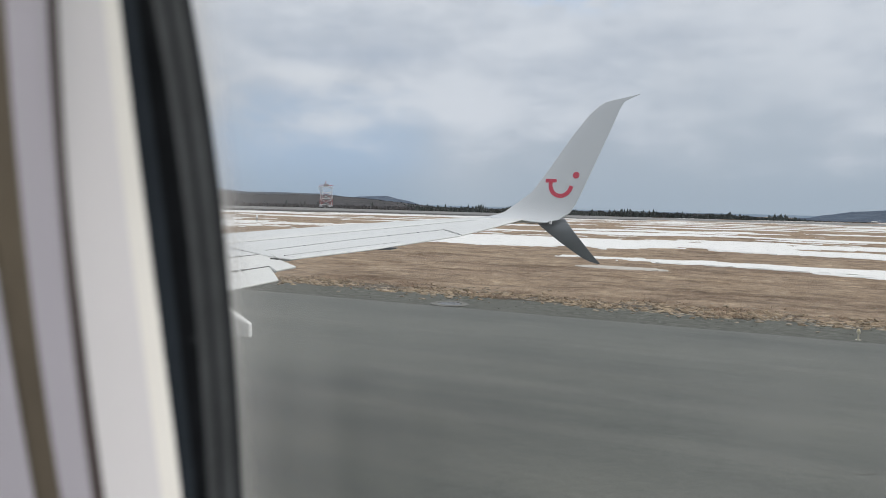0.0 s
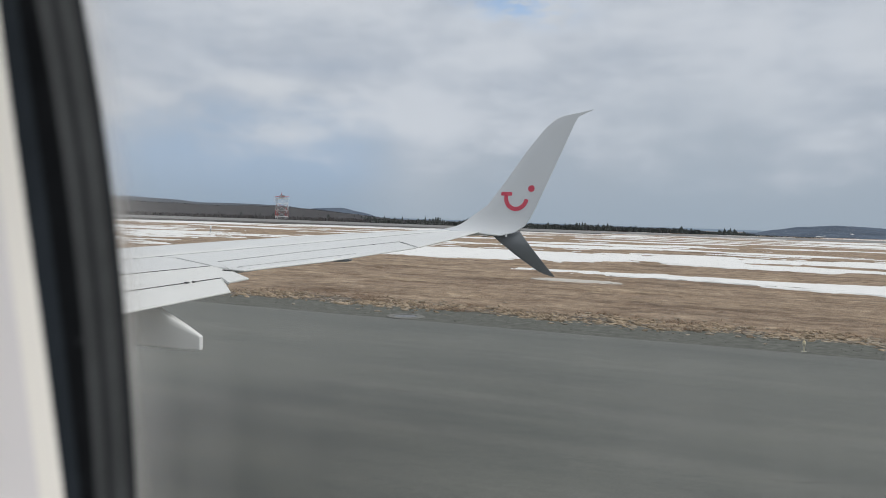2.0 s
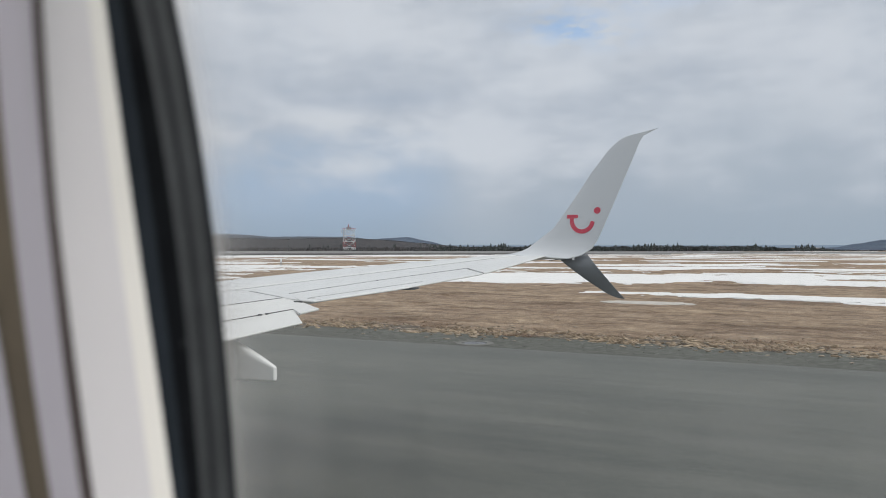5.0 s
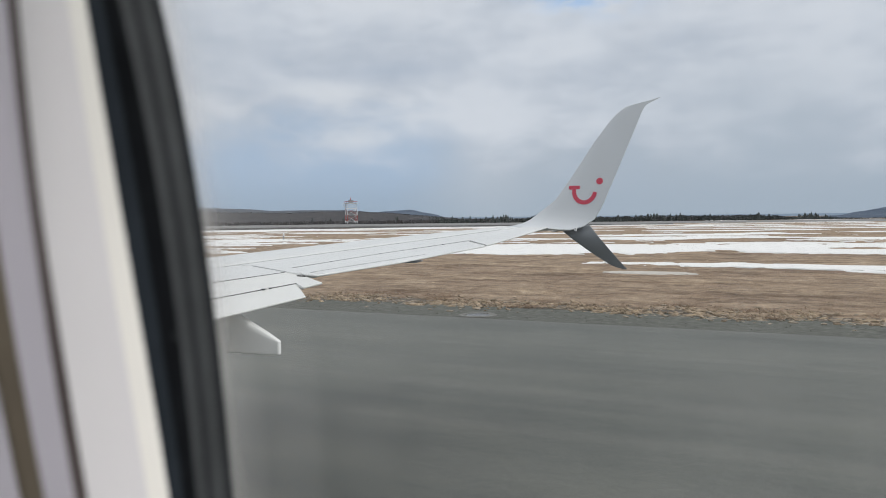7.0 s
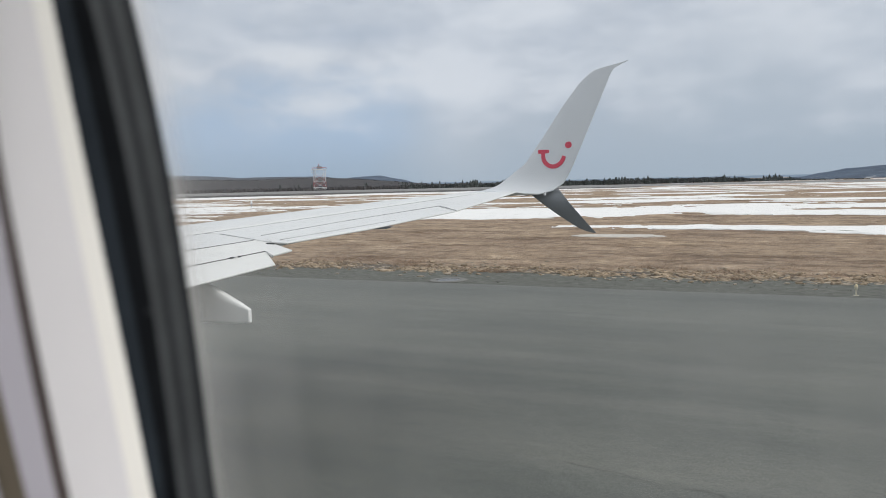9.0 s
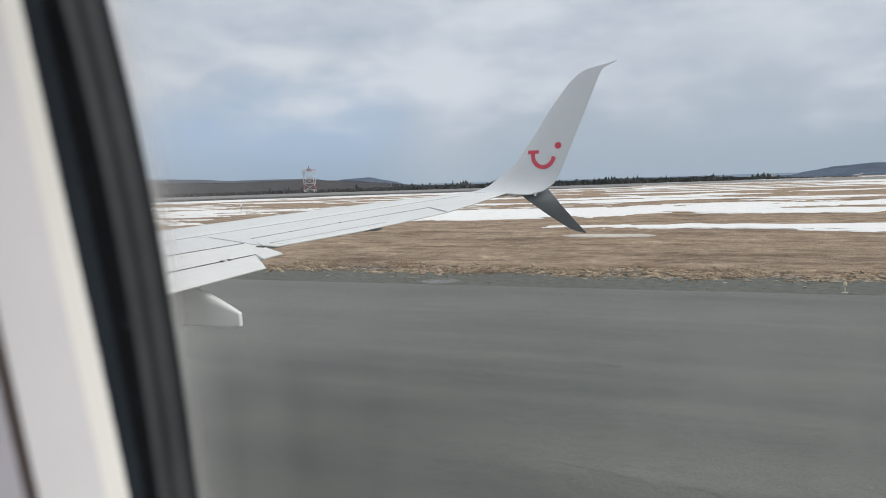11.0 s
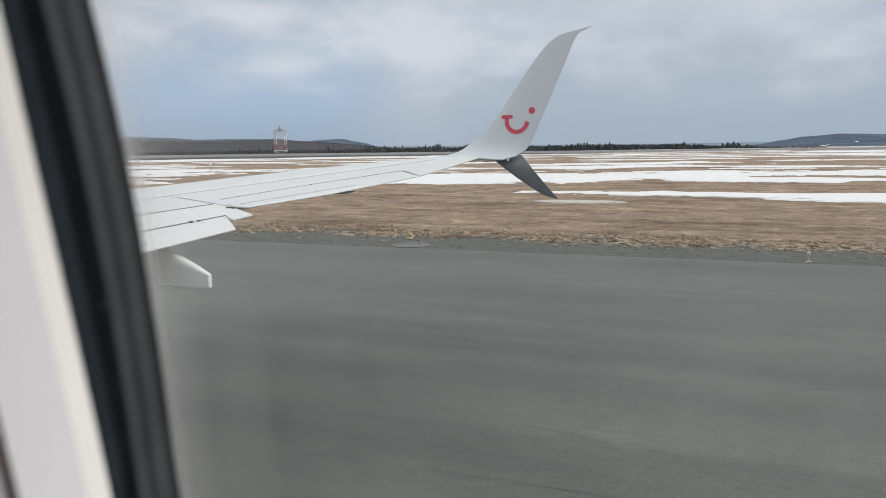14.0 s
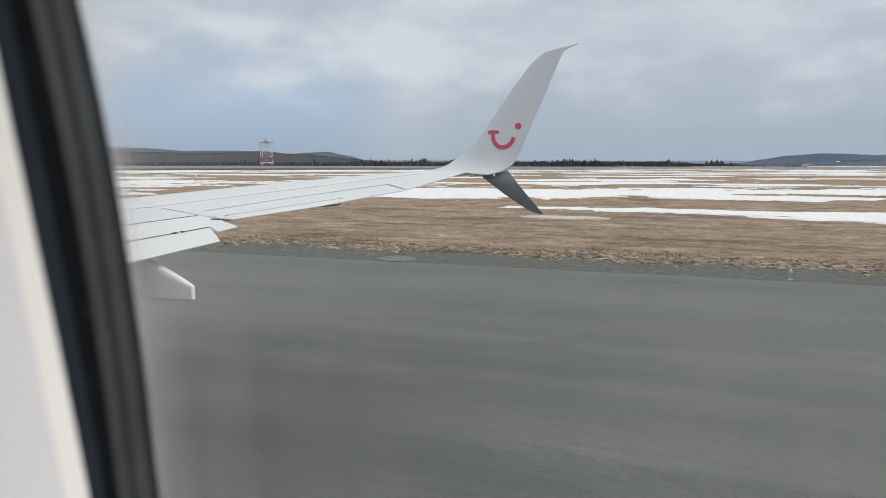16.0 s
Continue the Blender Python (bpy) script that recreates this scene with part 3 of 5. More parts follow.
def drift(x, y, seed):
    """How deep the snow lies: long drifts along the runway's direction, none near it."""
    y += 6.5 * noise.noise((x * 0.03, y * 0.02, 31.0)) + 3.6 * noise.noise((x * 0.10, y * 0.05, 37.0)) + 1.6 * noise.noise((x * 0.35, y * 0.15, 41.0))
    wx = x + 10 * noise.noise((x * 0.01, y * 0.02, seed + 4))
    f = min(1.0, 95 / y)                      # far drifts run together
    a = noise.noise((wx * 0.016, y * 0.060, seed)) + (0.35 + 0.25 * f) * noise.noise((wx * 0.05, y * 0.13, seed + 1)) + 0.34 * f * noise.noise((wx * 0.14, y * 0.28, seed + 2)) + 0.24 * f * noise.noise((wx * 0.5, y * 0.8, seed + 3))
    # the nearest long drift lies some sixty metres out, towards the tail; a broader one behind it
    bias = -0.30
    bias += 0.85 * math.exp(-((y - 60 + 0.22 * x) / 6.0) ** 2) * (1 / (1 + math.exp(-(x - 1) / 3.5)))
    bias += 0.36 * math.exp(-((y - 88 + 0.10 * x) / 8.0) ** 2)
    bias += 0.25 * math.exp(-((y - 135) / 18.0) ** 2)
    bias += 0.24 * math.exp(-((y - 112) / 24.0) ** 2) / (1 + math.exp(-(x + 14) / 9))
    r = math.hypot(x, y)
    bias += 0.75 * math.exp(-((r - 385) / 38.0) ** 2) / (1 + math.exp((x + 90) / 25))
    bias -= 1.2 / (1 + math.exp((y - 54) / 2.0))
    bias -= 0.35 * math.exp(-((y - 73) / 4.0) ** 2)
    bias += 0.04 / (1 + math.exp(-(y - 110) / 15))
    # grass shows through in small melted holes
    bias -= 2.2 * max(0.0, noise.noise((x * 0.22, y * 0.55, seed + 8)) + 0.3 * noise.noise((x * 0.8, y * 1.6, seed + 9)) - 0.38)
    return a * 1.28 + bias


snow_field("snow", SNOW, 0.085, drift, 21.0, 48.0, 900.0, "long drifted patches of old white snow on dead grass")


def grubby(x, y, seed):
    return 1.0 - ((x + 11.0) / 3.2) ** 2 - ((y - 54.5) / 1.3) ** 2 + 0.7 * noise.noise((x * 0.4, y * 0.9, seed))


snow_field("dirty_snow_patch", DIRTY_SNOW, 0.06, grubby, 5.0, 50.0, 60.0, "small thin patch of dirty melting snow on grass")


def rough_turf():
    """The near field's uneven sod: low hummocks drawn out along the wind."""
    ys = [31.6]
    while ys[-1] < 150:
        ys.append(ys[-1] + max(0.22, (ys[-1] - 20) * 0.012))
    verts, faces = [], []
    n = 380
    for y in ys:
        x0, x1 = -1.15 * y - 14, 0.30 * y + 10
        rise = min(1.0, max(0.0, (y - 31.9 - edge_wave(x0, 9.0, 0.0)) / 1.2))
        for i in range(n + 1):
            x = x0 + (x1 - x0) * i / n
            h = 0.075 * noise.noise((x * 0.40, y * 0.5, 51.0)) + 0.060 * noise.noise((x * 1.2, y * 1.3, 53.0)) + 0.035 * noise.noise((x * 2.6, y * 2.6, 57.0))
            verts.append((x, y, -0.018 + rise * (0.012 + max(-0.02, h))))
    for k in range(len(ys) - 1):
        for i in range(n):
            a = k * (n + 1) + i
            faces.append((a, a + 1, a + n + 2, a + n + 1))
    ob = from_lists("rough_turf", verts, faces, GRASS)
    for f in ob.data.polygons:
        f.use_smooth = True
    return tagged(ob, "uneven hummocky sod of flattened dead grass", "grass", kind="structure")


rough_turf()


def tufts(name, count, y0, y1, x0, x1, size, label, seed, edge=False, upright=1.0):
    rng = random.Random(seed)
    verts, faces = [], []
    for _ in range(count):
        x = rng.uniform(x0, x1)
        u = rng.random()
        y = y0 + (y1 - y0) * (u ** 2.2 if edge else u)
        if edge:
            y += edge_wave(x, 9.0, 1.0)
        if noise.noise((x * 0.25, y * 0.7, 3.0)) < (0.12 if edge else -0.12):
            continue
        s = size * rng.uniform(0.5, 1.35)
        for _ in range(7):
            a, lean = rng.uniform(0, 6.283), rng.uniform(0.8, 2.4)
            px, py = x + rng.gauss(0, 0.16), y + rng.gauss(0, 0.06)
            w = s * 0.16
            tx, ty = px + s * lean * math.cos(a), py + s * lean * math.sin(a)
            k = len(verts)
            verts += [(px - w * math.sin(a), py + w * math.cos(a), -0.02), (px + w * math.sin(a), py - w * math.cos(a), -0.02), (tx, ty, s * upright * rng.uniform(0.25, 0.8))]
            faces.append((k, k + 1, k + 2))
    ob = from_lists(name, verts, faces, TUFT)
    return tagged(ob, label, "grass", kind="stuff")


tufts("grass_tufts", 6500, 32.0, 36.0, -58, 18, 0.18, "pale straw-coloured tufts at the gravel's edge", 3, edge=True)
tufts("field_grass", 15000, 33.0, 58.0, -80, 26, 0.10, "low clumps of dead brown field grass", 8, upright=0.45)


def stones():
    rng = random.Random(4)
    bm = bmesh.new()
    for _ in range(900):
        x, y = rng.uniform(-50, 14), rng.uniform(28.8, 32.6)
        s = rng.uniform(0.02, 0.06)
        r = [bm.verts.new((x + s * math.cos(a) * rng.uniform(0.7, 1.2), y + s * math.sin(a) * rng.uniform(0.7, 1.2), 0.01)) for a in (0, 1.26, 2.5, 3.8, 5.0)]
        t = bm.verts.new((x, y, 0.01 + s * rng.uniform(0.5, 0.9)))
        for i in range(5):
            bm.faces.new((r[i], r[(i + 1) % 5], t))
    return tagged(mesh_ob("loose_stones", bm, GRAVEL), "loose grey stones on the gravel shoulder", "stones", kind="stuff")


stones()


def edge_debris():
    rng = random.Random(14)
    bm = bmesh.new()
    for _ in range(8000):
        x = rng.uniform(-62, 18)
        y = 32.5 + edge_wave(x, 9.0, 1.0) + abs(rng.gauss(0, 1.9)) - 1.0
        if noise.noise((x * 0.22, y * 0.5, 9.0)) < rng.uniform(-0.25, 0.35):
            continue
        s = rng.uniform(0.05, 0.19) * rng.uniform(0.4, 1.0)
        h = s * rng.uniform(0.15, 0.40)
        turn = rng.gauss(0, 0.5)
        rings = []
        for f, zf in ((0.85, -0.05), (1.0, 0.45), (0.55, 1.0)):
            ring = []
            for a in (0, 0.9, 1.9, 2.9, 3.9, 5.1):
                q = s * f * rng.uniform(0.65, 1.25)
                u, v = q * math.cos(a), 0.55 * q * math.sin(a)
                ring.append(bm.verts.new((x + u * math.cos(turn) - v * math.sin(turn), y + u * math.sin(turn) + v * math.cos(turn), h * zf * rng.uniform(0.8, 1.2))))
            rings.append(ring)
        for lo, hi in zip(rings, rings[1:]):
            for i in range(6):
                j = (i + 1) % 6
                bm.faces.new((lo[i], lo[j], hi[j], hi[i]))
        bm.faces.new(rings[-1])
    return tagged(mesh_ob("edge_debris", bm, PALE_STONE), "pale stones and matted straw along the grass edge", "stones", kind="stuff")


edge_debris()
strip("soil_verge", -300, 200, 32.1, 34.0, 0.020, SOIL, "strip of bare dark soil between gravel and grass", "soil", 1.0, 1.5)


def edge_clumps():
    """Low weathered clumps of pale grass that break up the bare soil along the gravel."""
    rng = random.Random(52)
    verts, faces = [], []
    for _ in range(4200):
        x = rng.uniform(-62, 18)
        y = 32.9 + edge_wave(x, 9.0, 1.2) + rng.gauss(0, 0.75)
        if noise.noise((x * 0.3, y * 0.8, 19.0)) < rng.uniform(-0.4, 0.3):
            continue
        lx = rng.uniform(0.05, 0.13) * rng.choice((1, 1, 1.8))
        ly, h = lx * rng.uniform(0.35, 0.6), rng.uniform(0.04, 0.10)
        lean = rng.gauss(0, 0.10)
        k = len(verts)
        for f, zf in ((1.0, -0.02), (0.88, 0.62), (0.45, 1.0)):
            for j in range(7):
                a = 6.283 * j / 7
                q = f * rng.uniform(0.7, 1.2)
                verts.append((x + lean * zf + lx * q * math.cos(a), y + ly * q * math.sin(a), 0.015 + h * zf * rng.uniform(0.75, 1.15)))
        for r in (0, 7):
            for j in range(7):
                i = (j + 1) % 7
                faces.append((k + r + j, k + r + i, k + r + 7 + i, k + r + 7 + j))
        faces.append(tuple(range(k + 14, k + 21)))
    ob = from_lists("grass_clumps", verts, faces, CLUMP)
    return tagged(ob, "low pale clumps of dead grass on bare soil", "grass", kind="stuff")


edge_clumps()


# ---- distance ----
def far_at(az, dist):
    a = radians(az)
    return -dist * math.sin(a), dist * math.cos(a)


def ridge(name, stops, dist, depth, mat, label, category, rough=0.0, seed=0.0, step=0.06):
    """A wooded rise: crest heights (degrees over the level) by bearing, falling to the plain in front and behind."""
    bm = bmesh.new()
    rows = []
    az = stops[0][0]
    while az >= stops[-1][0]:
        for (a0, e0), (a1, e1) in zip(stops, stops[1:]):
            if a1 <= az <= a0:
                f = (a0 - az) / (a0 - a1)
                f = f * f * (3 - 2 * f) * 0.5 + f * 0.5
                e = e0 + f * (e1 - e0)
                break
        top = dist * math.tan(radians(e)) + 3.85
        top = max(0.3, top)
        row = []
        for k in range(7):
            s = k / 6
            h = top * math.sin(s * math.pi / 2) ** 0.8
            d = dist - depth * (1 - s)
            x, y = far_at(az, d)
            h += rough * (k > 0) * (noise.noise((x * 0.05, y * 0.05, seed)) + 0.8 * noise.noise((x * 0.16, y * 0.16, seed + 1)) + (0.7 * noise.noise((x * 0.5, y * 0.5, seed + 2))))
            row.append(bm.verts.new((x, y, max(-0.1, h) if k else -0.2)))
        x, y = far_at(az, dist + depth)
        row.append(bm.verts.new((x, y, -0.2)))
        rows.append(row)
        az -= step
    for a, b in zip(rows, rows[1:]):
        for i in range(len(a) - 1):
            bm.faces.new((a[i], b[i], b[i + 1], a[i + 1]))
    return tagged(mesh_ob(name, bm, mat, smooth=True), label, category, kind="structure")


# coast and far hills get their haze from blue-tinted materials
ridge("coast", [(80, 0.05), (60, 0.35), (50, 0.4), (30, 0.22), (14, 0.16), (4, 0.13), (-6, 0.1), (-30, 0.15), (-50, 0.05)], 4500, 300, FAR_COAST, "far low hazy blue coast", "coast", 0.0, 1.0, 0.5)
ridge("far_hill", [(1.0, -0.12), (-0.6, 0.0), (-1.7, 0.22), (-3.2, 0.44), (-5.4, 0.60), (-7.0, 0.54), (-8.5, 0.46), (-11, 0.55), (-15, 0.4), (-20, 0.0)], 1500, 500, FAR_HILL, "broad wooded hill on the horizon, tinted blue-grey for haze", "hill", 0.8, 4.0, 0.08)
ridge("round_hill", [(34.0, 0.2), (31.5, 0.72), (29.6, 0.82), (28.2, 0.55), (26.4, 0.12), (25.0, 0.0)], 2400, 300, FAR_HILL, "low rounded wooded hill, tinted blue-grey for haze", "hill", 1.2, 6.0, 0.06)
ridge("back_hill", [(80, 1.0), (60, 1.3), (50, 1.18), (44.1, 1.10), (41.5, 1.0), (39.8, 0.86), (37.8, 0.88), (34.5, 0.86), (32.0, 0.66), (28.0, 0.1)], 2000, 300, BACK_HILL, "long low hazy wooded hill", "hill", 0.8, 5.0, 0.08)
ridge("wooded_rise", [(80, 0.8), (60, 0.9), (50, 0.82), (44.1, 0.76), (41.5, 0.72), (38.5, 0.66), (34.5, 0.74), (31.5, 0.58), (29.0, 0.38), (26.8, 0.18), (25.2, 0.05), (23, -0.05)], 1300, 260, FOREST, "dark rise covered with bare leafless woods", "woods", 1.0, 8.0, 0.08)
# a low bank with a service road across the far field
ridge("far_bank", [(75, -0.18), (50, -0.18), (36, -0.19), (24, -0.24), (12, -0.29), (2, -0.31), (-12, -0.32), (-40, -0.33)], 560, 80, material("bank_turf", (0.215, 0.212, 0.205), rough=0.95, var=0.12, scale=0.05, stretch=(0.2, 1, 1)), "low pale grey bank with a service road across the far field", "bank", 0.06, 3.0, 0.2)
# a thin dark strip along the foot of the bank
ridge("far_dark_strip", [(75, -0.36), (50, -0.36), (36, -0.37), (26, -0.40), (18, -0.43), (10, -0.47)], 450, 25, material("dark_strip", (0.060, 0.055, 0.050), rough=0.95, var=0.3, scale=0.1, stretch=(0.2, 1, 1)), "low dark strip along the foot of the far bank", "heather", 0.10, 7.0, 0.2)


def spruce_line():
    rng = random.Random(12)
    verts, faces = [], []

    def tree(x, y, h):
        r0 = h * rng.uniform(0.22, 0.42)
        tiers = 5
        for k in range(tiers):
            zb = h * (0.08 + 0.86 * k / tiers)
            zt = min(h, zb + h * 0.34)
            r = r0 * (1 - 0.82 * k / tiers) * rng.uniform(0.8, 1.2)
            n = 7
            base = len(verts)
            ph = rng.random() * 6
            for i in range(n):
                a = ph + 6.283 * i / n
                q = r * rng.uniform(0.55, 1.25)
                verts.append((x + q * math.cos(a), y + q * math.sin(a), zb + rng.uniform(-0.03, 0.03) * h))
            verts.append((x + rng.uniform(-0.02, 0.02) * h, y, zt))
            for i in range(n):
                faces.append((base + i, base + (i + 1) % n, base + n))
    az = 28.0
    while az > -2.2:
        stand = noise.noise((az * 0.55, 1.0, 0)) + 0.5 * noise.noise((az * 1.9, 4.0, 0))
        dens = min(1.0, max(0.12, 0.62 + 1.4 * stand))
        e = 0.23 if 18 < az < 25 else 0.23 if 7.5 < az else 0.12
        if rng.random() < dens:
            d = rng.uniform(760, 860)
            x, y = far_at(az, d)
            h = max(2.0, (math.tan(radians(e)) * 800 + 3.85) * rng.choice((0.55, 0.7, 0.8, 0.9, 1.0, 1.25)) * rng.uniform(0.85, 1.1) * (0.84 + 0.55 * stand))
            tree(x, y, h * min(1.0, max(0.25, (az + 2.4) / 4.0)))
        az -= rng.uniform(0.015, 0.05)
    for _ in range(70):
        az = rng.uniform(25, 47)
        x, y = far_at(az, rng.uniform(1060, 1180))
        tree(x, y, rng.uniform(6, 11))
    ob = from_lists("spruce_woods", verts, faces, SPRUCE)
    return tagged(ob, "ragged line of dark green spruces across the plain", "trees", kind="stuff")


spruce_line()


def brush_line():
    """Low leafless scrub at the foot of the woods and under the spruces."""
    rng = random.Random(31)
    verts, faces = [], []
    for _ in range(3600):
        az = rng.uniform(-2, 48)
        d = rng.uniform(780, 1040)
        x, y = far_at(az, d)
        h = rng.uniform(2.5, 5.6) * min(1.0, max(0.1, (az + 2.2) / 8.0))
        for _ in range(4):
            a = rng.uniform(0, 6.283)
            k = len(verts)
            w = h * 0.5
            verts += [(x - w * math.cos(a), y - w * math.sin(a), -0.1), (x + w * math.cos(a), y + w * math.sin(a), -0.1), (x + rng.uniform(-w, w), y + rng.uniform(-w, w), h * rng.uniform(0.7, 1.1))]
            faces.append((k, k + 1, k + 2))
    # a thicket round the foot of the tower
    for _ in range(110):
        x, y = far_at(rng.uniform(32.6, 35.4), rng.uniform(582, 594))
        h, w = rng.uniform(2.2, 3.3), rng.uniform(0.9, 1.8)
        for _ in range(4):
            a = rng.uniform(0, 6.283)
            k = len(verts)
            verts += [(x - w * math.cos(a), y - w * math.sin(a), -0.1), (x + w * math.cos(a), y + w * math.sin(a), -0.1), (x + rng.uniform(-w, w) * 0.5, y + rng.uniform(-w, w) * 0.5, h)]
            faces.append((k, k + 1, k + 2))
    ob = from_lists("scrub", verts, faces, FOREST)
    return tagged(ob, "leafless brown scrub before the far woods", "scrub", kind="stuff")


brush_line()


def dark_scrub():
    """Low young spruce that fills the foot of the spruce line."""
    rng = random.Random(45)
    verts, faces = [], []
    for _ in range(2600):
        az = rng.uniform(-4.5, 27.5)
        d = rng.uniform(770, 850)
        x, y = far_at(az, d)
        h = (4.6 + 1.6 * noise.noise((az * 1.3, 2.0, 0))) * rng.uniform(0.7, 1.15) * min(1.0, max(0.22, (az + 2.0) / 7.0))
        for _ in range(3):
            a = rng.uniform(0, 6.283)
            k = len(verts)
            w = h * rng.uniform(0.25, 0.5)
            verts += [(x - w * math.cos(a), y - w * math.sin(a), -0.1), (x + w * math.cos(a), y + w * math.sin(a), -0.1), (x + rng.uniform(-0.3, 0.3) * w, y + rng.uniform(-0.3, 0.3) * w, h)]
            faces.append((k, k + 1, k + 2))
    ob = from_lists("young_spruce", verts, faces, SPRUCE)
    return tagged(ob, "dense low young spruces along the treeline", "trees", kind="stuff")


dark_scrub()


def canopy():
    """Bare crowns along and below the crest of the wooded rise."""
    rng = random.Random(77)
    verts, faces = [], []
    rise = bpy.data.objects["wooded_rise"].data
    pts = [v.co for i, v in enumerate(rise.vertices) if v.co.z > 4 and i % 8 in (5, 6)]
    for _ in range(3000):
        i = rng.randrange(len(pts) - 1)
        p, f = pts[i], rng.random()
        q = pts[i + 1]
        if (p - q).length > 120:
            q = p
        x, y, z = p.x + f * (q.x - p.x) + rng.uniform(-6, 6), p.y + f * (q.y - p.y) + rng.uniform(-6, 6), p.z + f * (q.z - p.z)
        h, w = rng.uniform(0.3, 1.3), rng.uniform(1.0, 2.6)
        for _ in range(3):
            a = rng.uniform(0, 6.283)
            k = len(verts)
            verts += [(x - w * math.cos(a), y - w * math.sin(a), z - 1.5), (x + w * math.cos(a), y + w * math.sin(a), z - 1.5), (x + rng.uniform(-w, w), y + rng.uniform(-w, w), z + h)]
            faces.append((k, k + 1, k + 2))
    ob = from_lists("bare_crowns", verts, faces, FOREST)
    return tagged(ob, "bare crowns of leafless trees on the rise", "trees", kind="stuff")


canopy()


def hill_clearings():
    """Snow lying in cleared ground on the front of the far hill."""
    verts, faces = [], []
    for az0, az1, e0, e1, seed in ((-4.15, -4.6, -0.19, -0.15, 1.0), (-4.55, -4.8, -0.12, -0.095, 2.0), (-6.2, -6.45, 0.05, 0.085, 3.0)):
        n = 14
        for i in range(n + 1):
            f = i / n
            az, half = az0 + (az1 - az0) * f, math.sin(math.pi * f) ** 0.6
            wob = 0.3 * noise.noise((f * 5, seed, 0))
            for e in (e0 + (e1 - e0) * (0.5 - half * (0.5 + wob)), e0 + (e1 - e0) * (0.5 + half * (0.5 - wob))):
                crest, k = 17.5, 0.0
                while k < 1 and crest * math.sin(k * math.pi / 2) ** 0.8 < 3.85 + (1000 + 500 * k) * math.tan(radians(e)):
                    k += 0.004
                d = 990 + 500 * k
                x, y = far_at(az, d)
                verts.append((x, y, 3.85 + d * math.tan(radians(e))))
            if i:
                k = len(verts) - 4
                faces.append((k, k + 2, k + 3, k + 1))
    ob = from_lists("hill_snow", verts, faces, SNOW)
    return tagged(ob, "small snowy clearings on the wooded hill", "snow", kind="stuff")


hill_clearings()


def radio_mast(az, dist, height):
    x, y = far_at(az, dist)
    t = thing("radio_mast", "thin grey steel radio mast far behind the spruces", "mast", at=(x, y, 0))
    bm = bmesh.new()
    loft(bm, [[(x + r * math.cos(1.5708 * i), y + r * math.sin(1.5708 * i), z) for i in range(4)] for z, r in ((-0.05, 0.9), (height * 0.6, 0.6), (height, 0.25))])
    part("shaft", bm, STEEL, t)
    for z in (0.82, 0.93):
        bm = bmesh.new()
        bar(bm, (x - 1.3, y - 0.6, height * z), (x + 1.3, y + 0.6, height * z), 0.28)
        part("crossarm", bm, STEEL, t)
    return t


radio_mast(6.6, 2000, 13.5)


# ---- radar tower ----
def lattice_tower():
    x, y = far_at(33.9, 600)
    t = thing("lattice_tower", "red and white steel lattice tower with a platform on top", "tower", at=(x, y, 0))
    ca, sa = math.cos(radians(33.9 + 12)), math.sin(radians(33.9 + 12))
    corners = ((-1, -1), (1, -1), (1, 1), (-1, 1))
    levels = [0, 4.2, 9.0, 13.9, 18.2]

    def at(u, v, z):
        return Vector((x + u * ca - v * sa, y + u * sa + v * ca, z))

    def c(i, z, w=None):
        w = w or 4.1 - 0.02 * z
        return at(corners[i][0] * w, corners[i][1] * w, z)

    def member(name, a, b, r, mat, parent=t):
        bm = bmesh.new()
        bar(bm, a, b, r)
        return part(name, bm, mat, parent)

    def block(name, u0, u1, v0, v1, z0, z1, mat, parent=t):
        bm = bmesh.new()
        for v in box(bm, u0, u1, v0, v1, z0, z1):
            v.co = at(v.co.x, v.co.y, v.co.z)
        return part(name, bm, mat, parent)
    paint = (TOWER_WHITE, TOWER_RED, TOWER_RED, TOWER_WHITE)
    for i in range(4):
        j = (i + 1) % 4
        for k in range(4):
            member("leg", c(i, levels[k]), c(i, levels[k + 1]), 0.19, TOWER_RED if k == 1 else TOWER_WHITE)
            member("brace", c(i, levels[k]), c(j, levels[k + 1]), 0.09, TOWER_WHITE)
            member("brace", c(j, levels[k]), c(i, levels[k + 1]), 0.09, paint[k])
            if k < 3:
                member("girt", c(i, levels[k + 1]), c(j, levels[k + 1]), 0.22 if k != 1 else 0.12, TOWER_WHITE)
    deck = block("platform", -5.6, 4.6, -4.6, 4.6, 17.9, 18.3, TOWER_WHITE)
    for i in range(4):
        j = (i + 1) % 4
        member("post", c(i, 18.2, 4.5), c(i, 19.6, 4.5), 0.10, TOWER_RED, deck)
        member("handrail", c(i, 19.5, 4.5), c(j, 19.5, 4.5), 0.10, TOWER_RED, deck)
    block("equipment_box", -1.8, 1.5, -1.5, 1.5, 18.3, 20.6, STEEL)
    member("mast", at(-0.4, 0, 20.6), at(-0.4, 0, 22.6), 0.28, TOWER_RED)
    block("side_platform", -6.2, -4.1, -1.4, 1.4, 15.6, 16.0, TOWER_WHITE)
    member("side_post", at(-6.0, 0, 16.0), at(-6.0, 0, 18.0), 0.12, TOWER_WHITE)
    return t


lattice_tower()


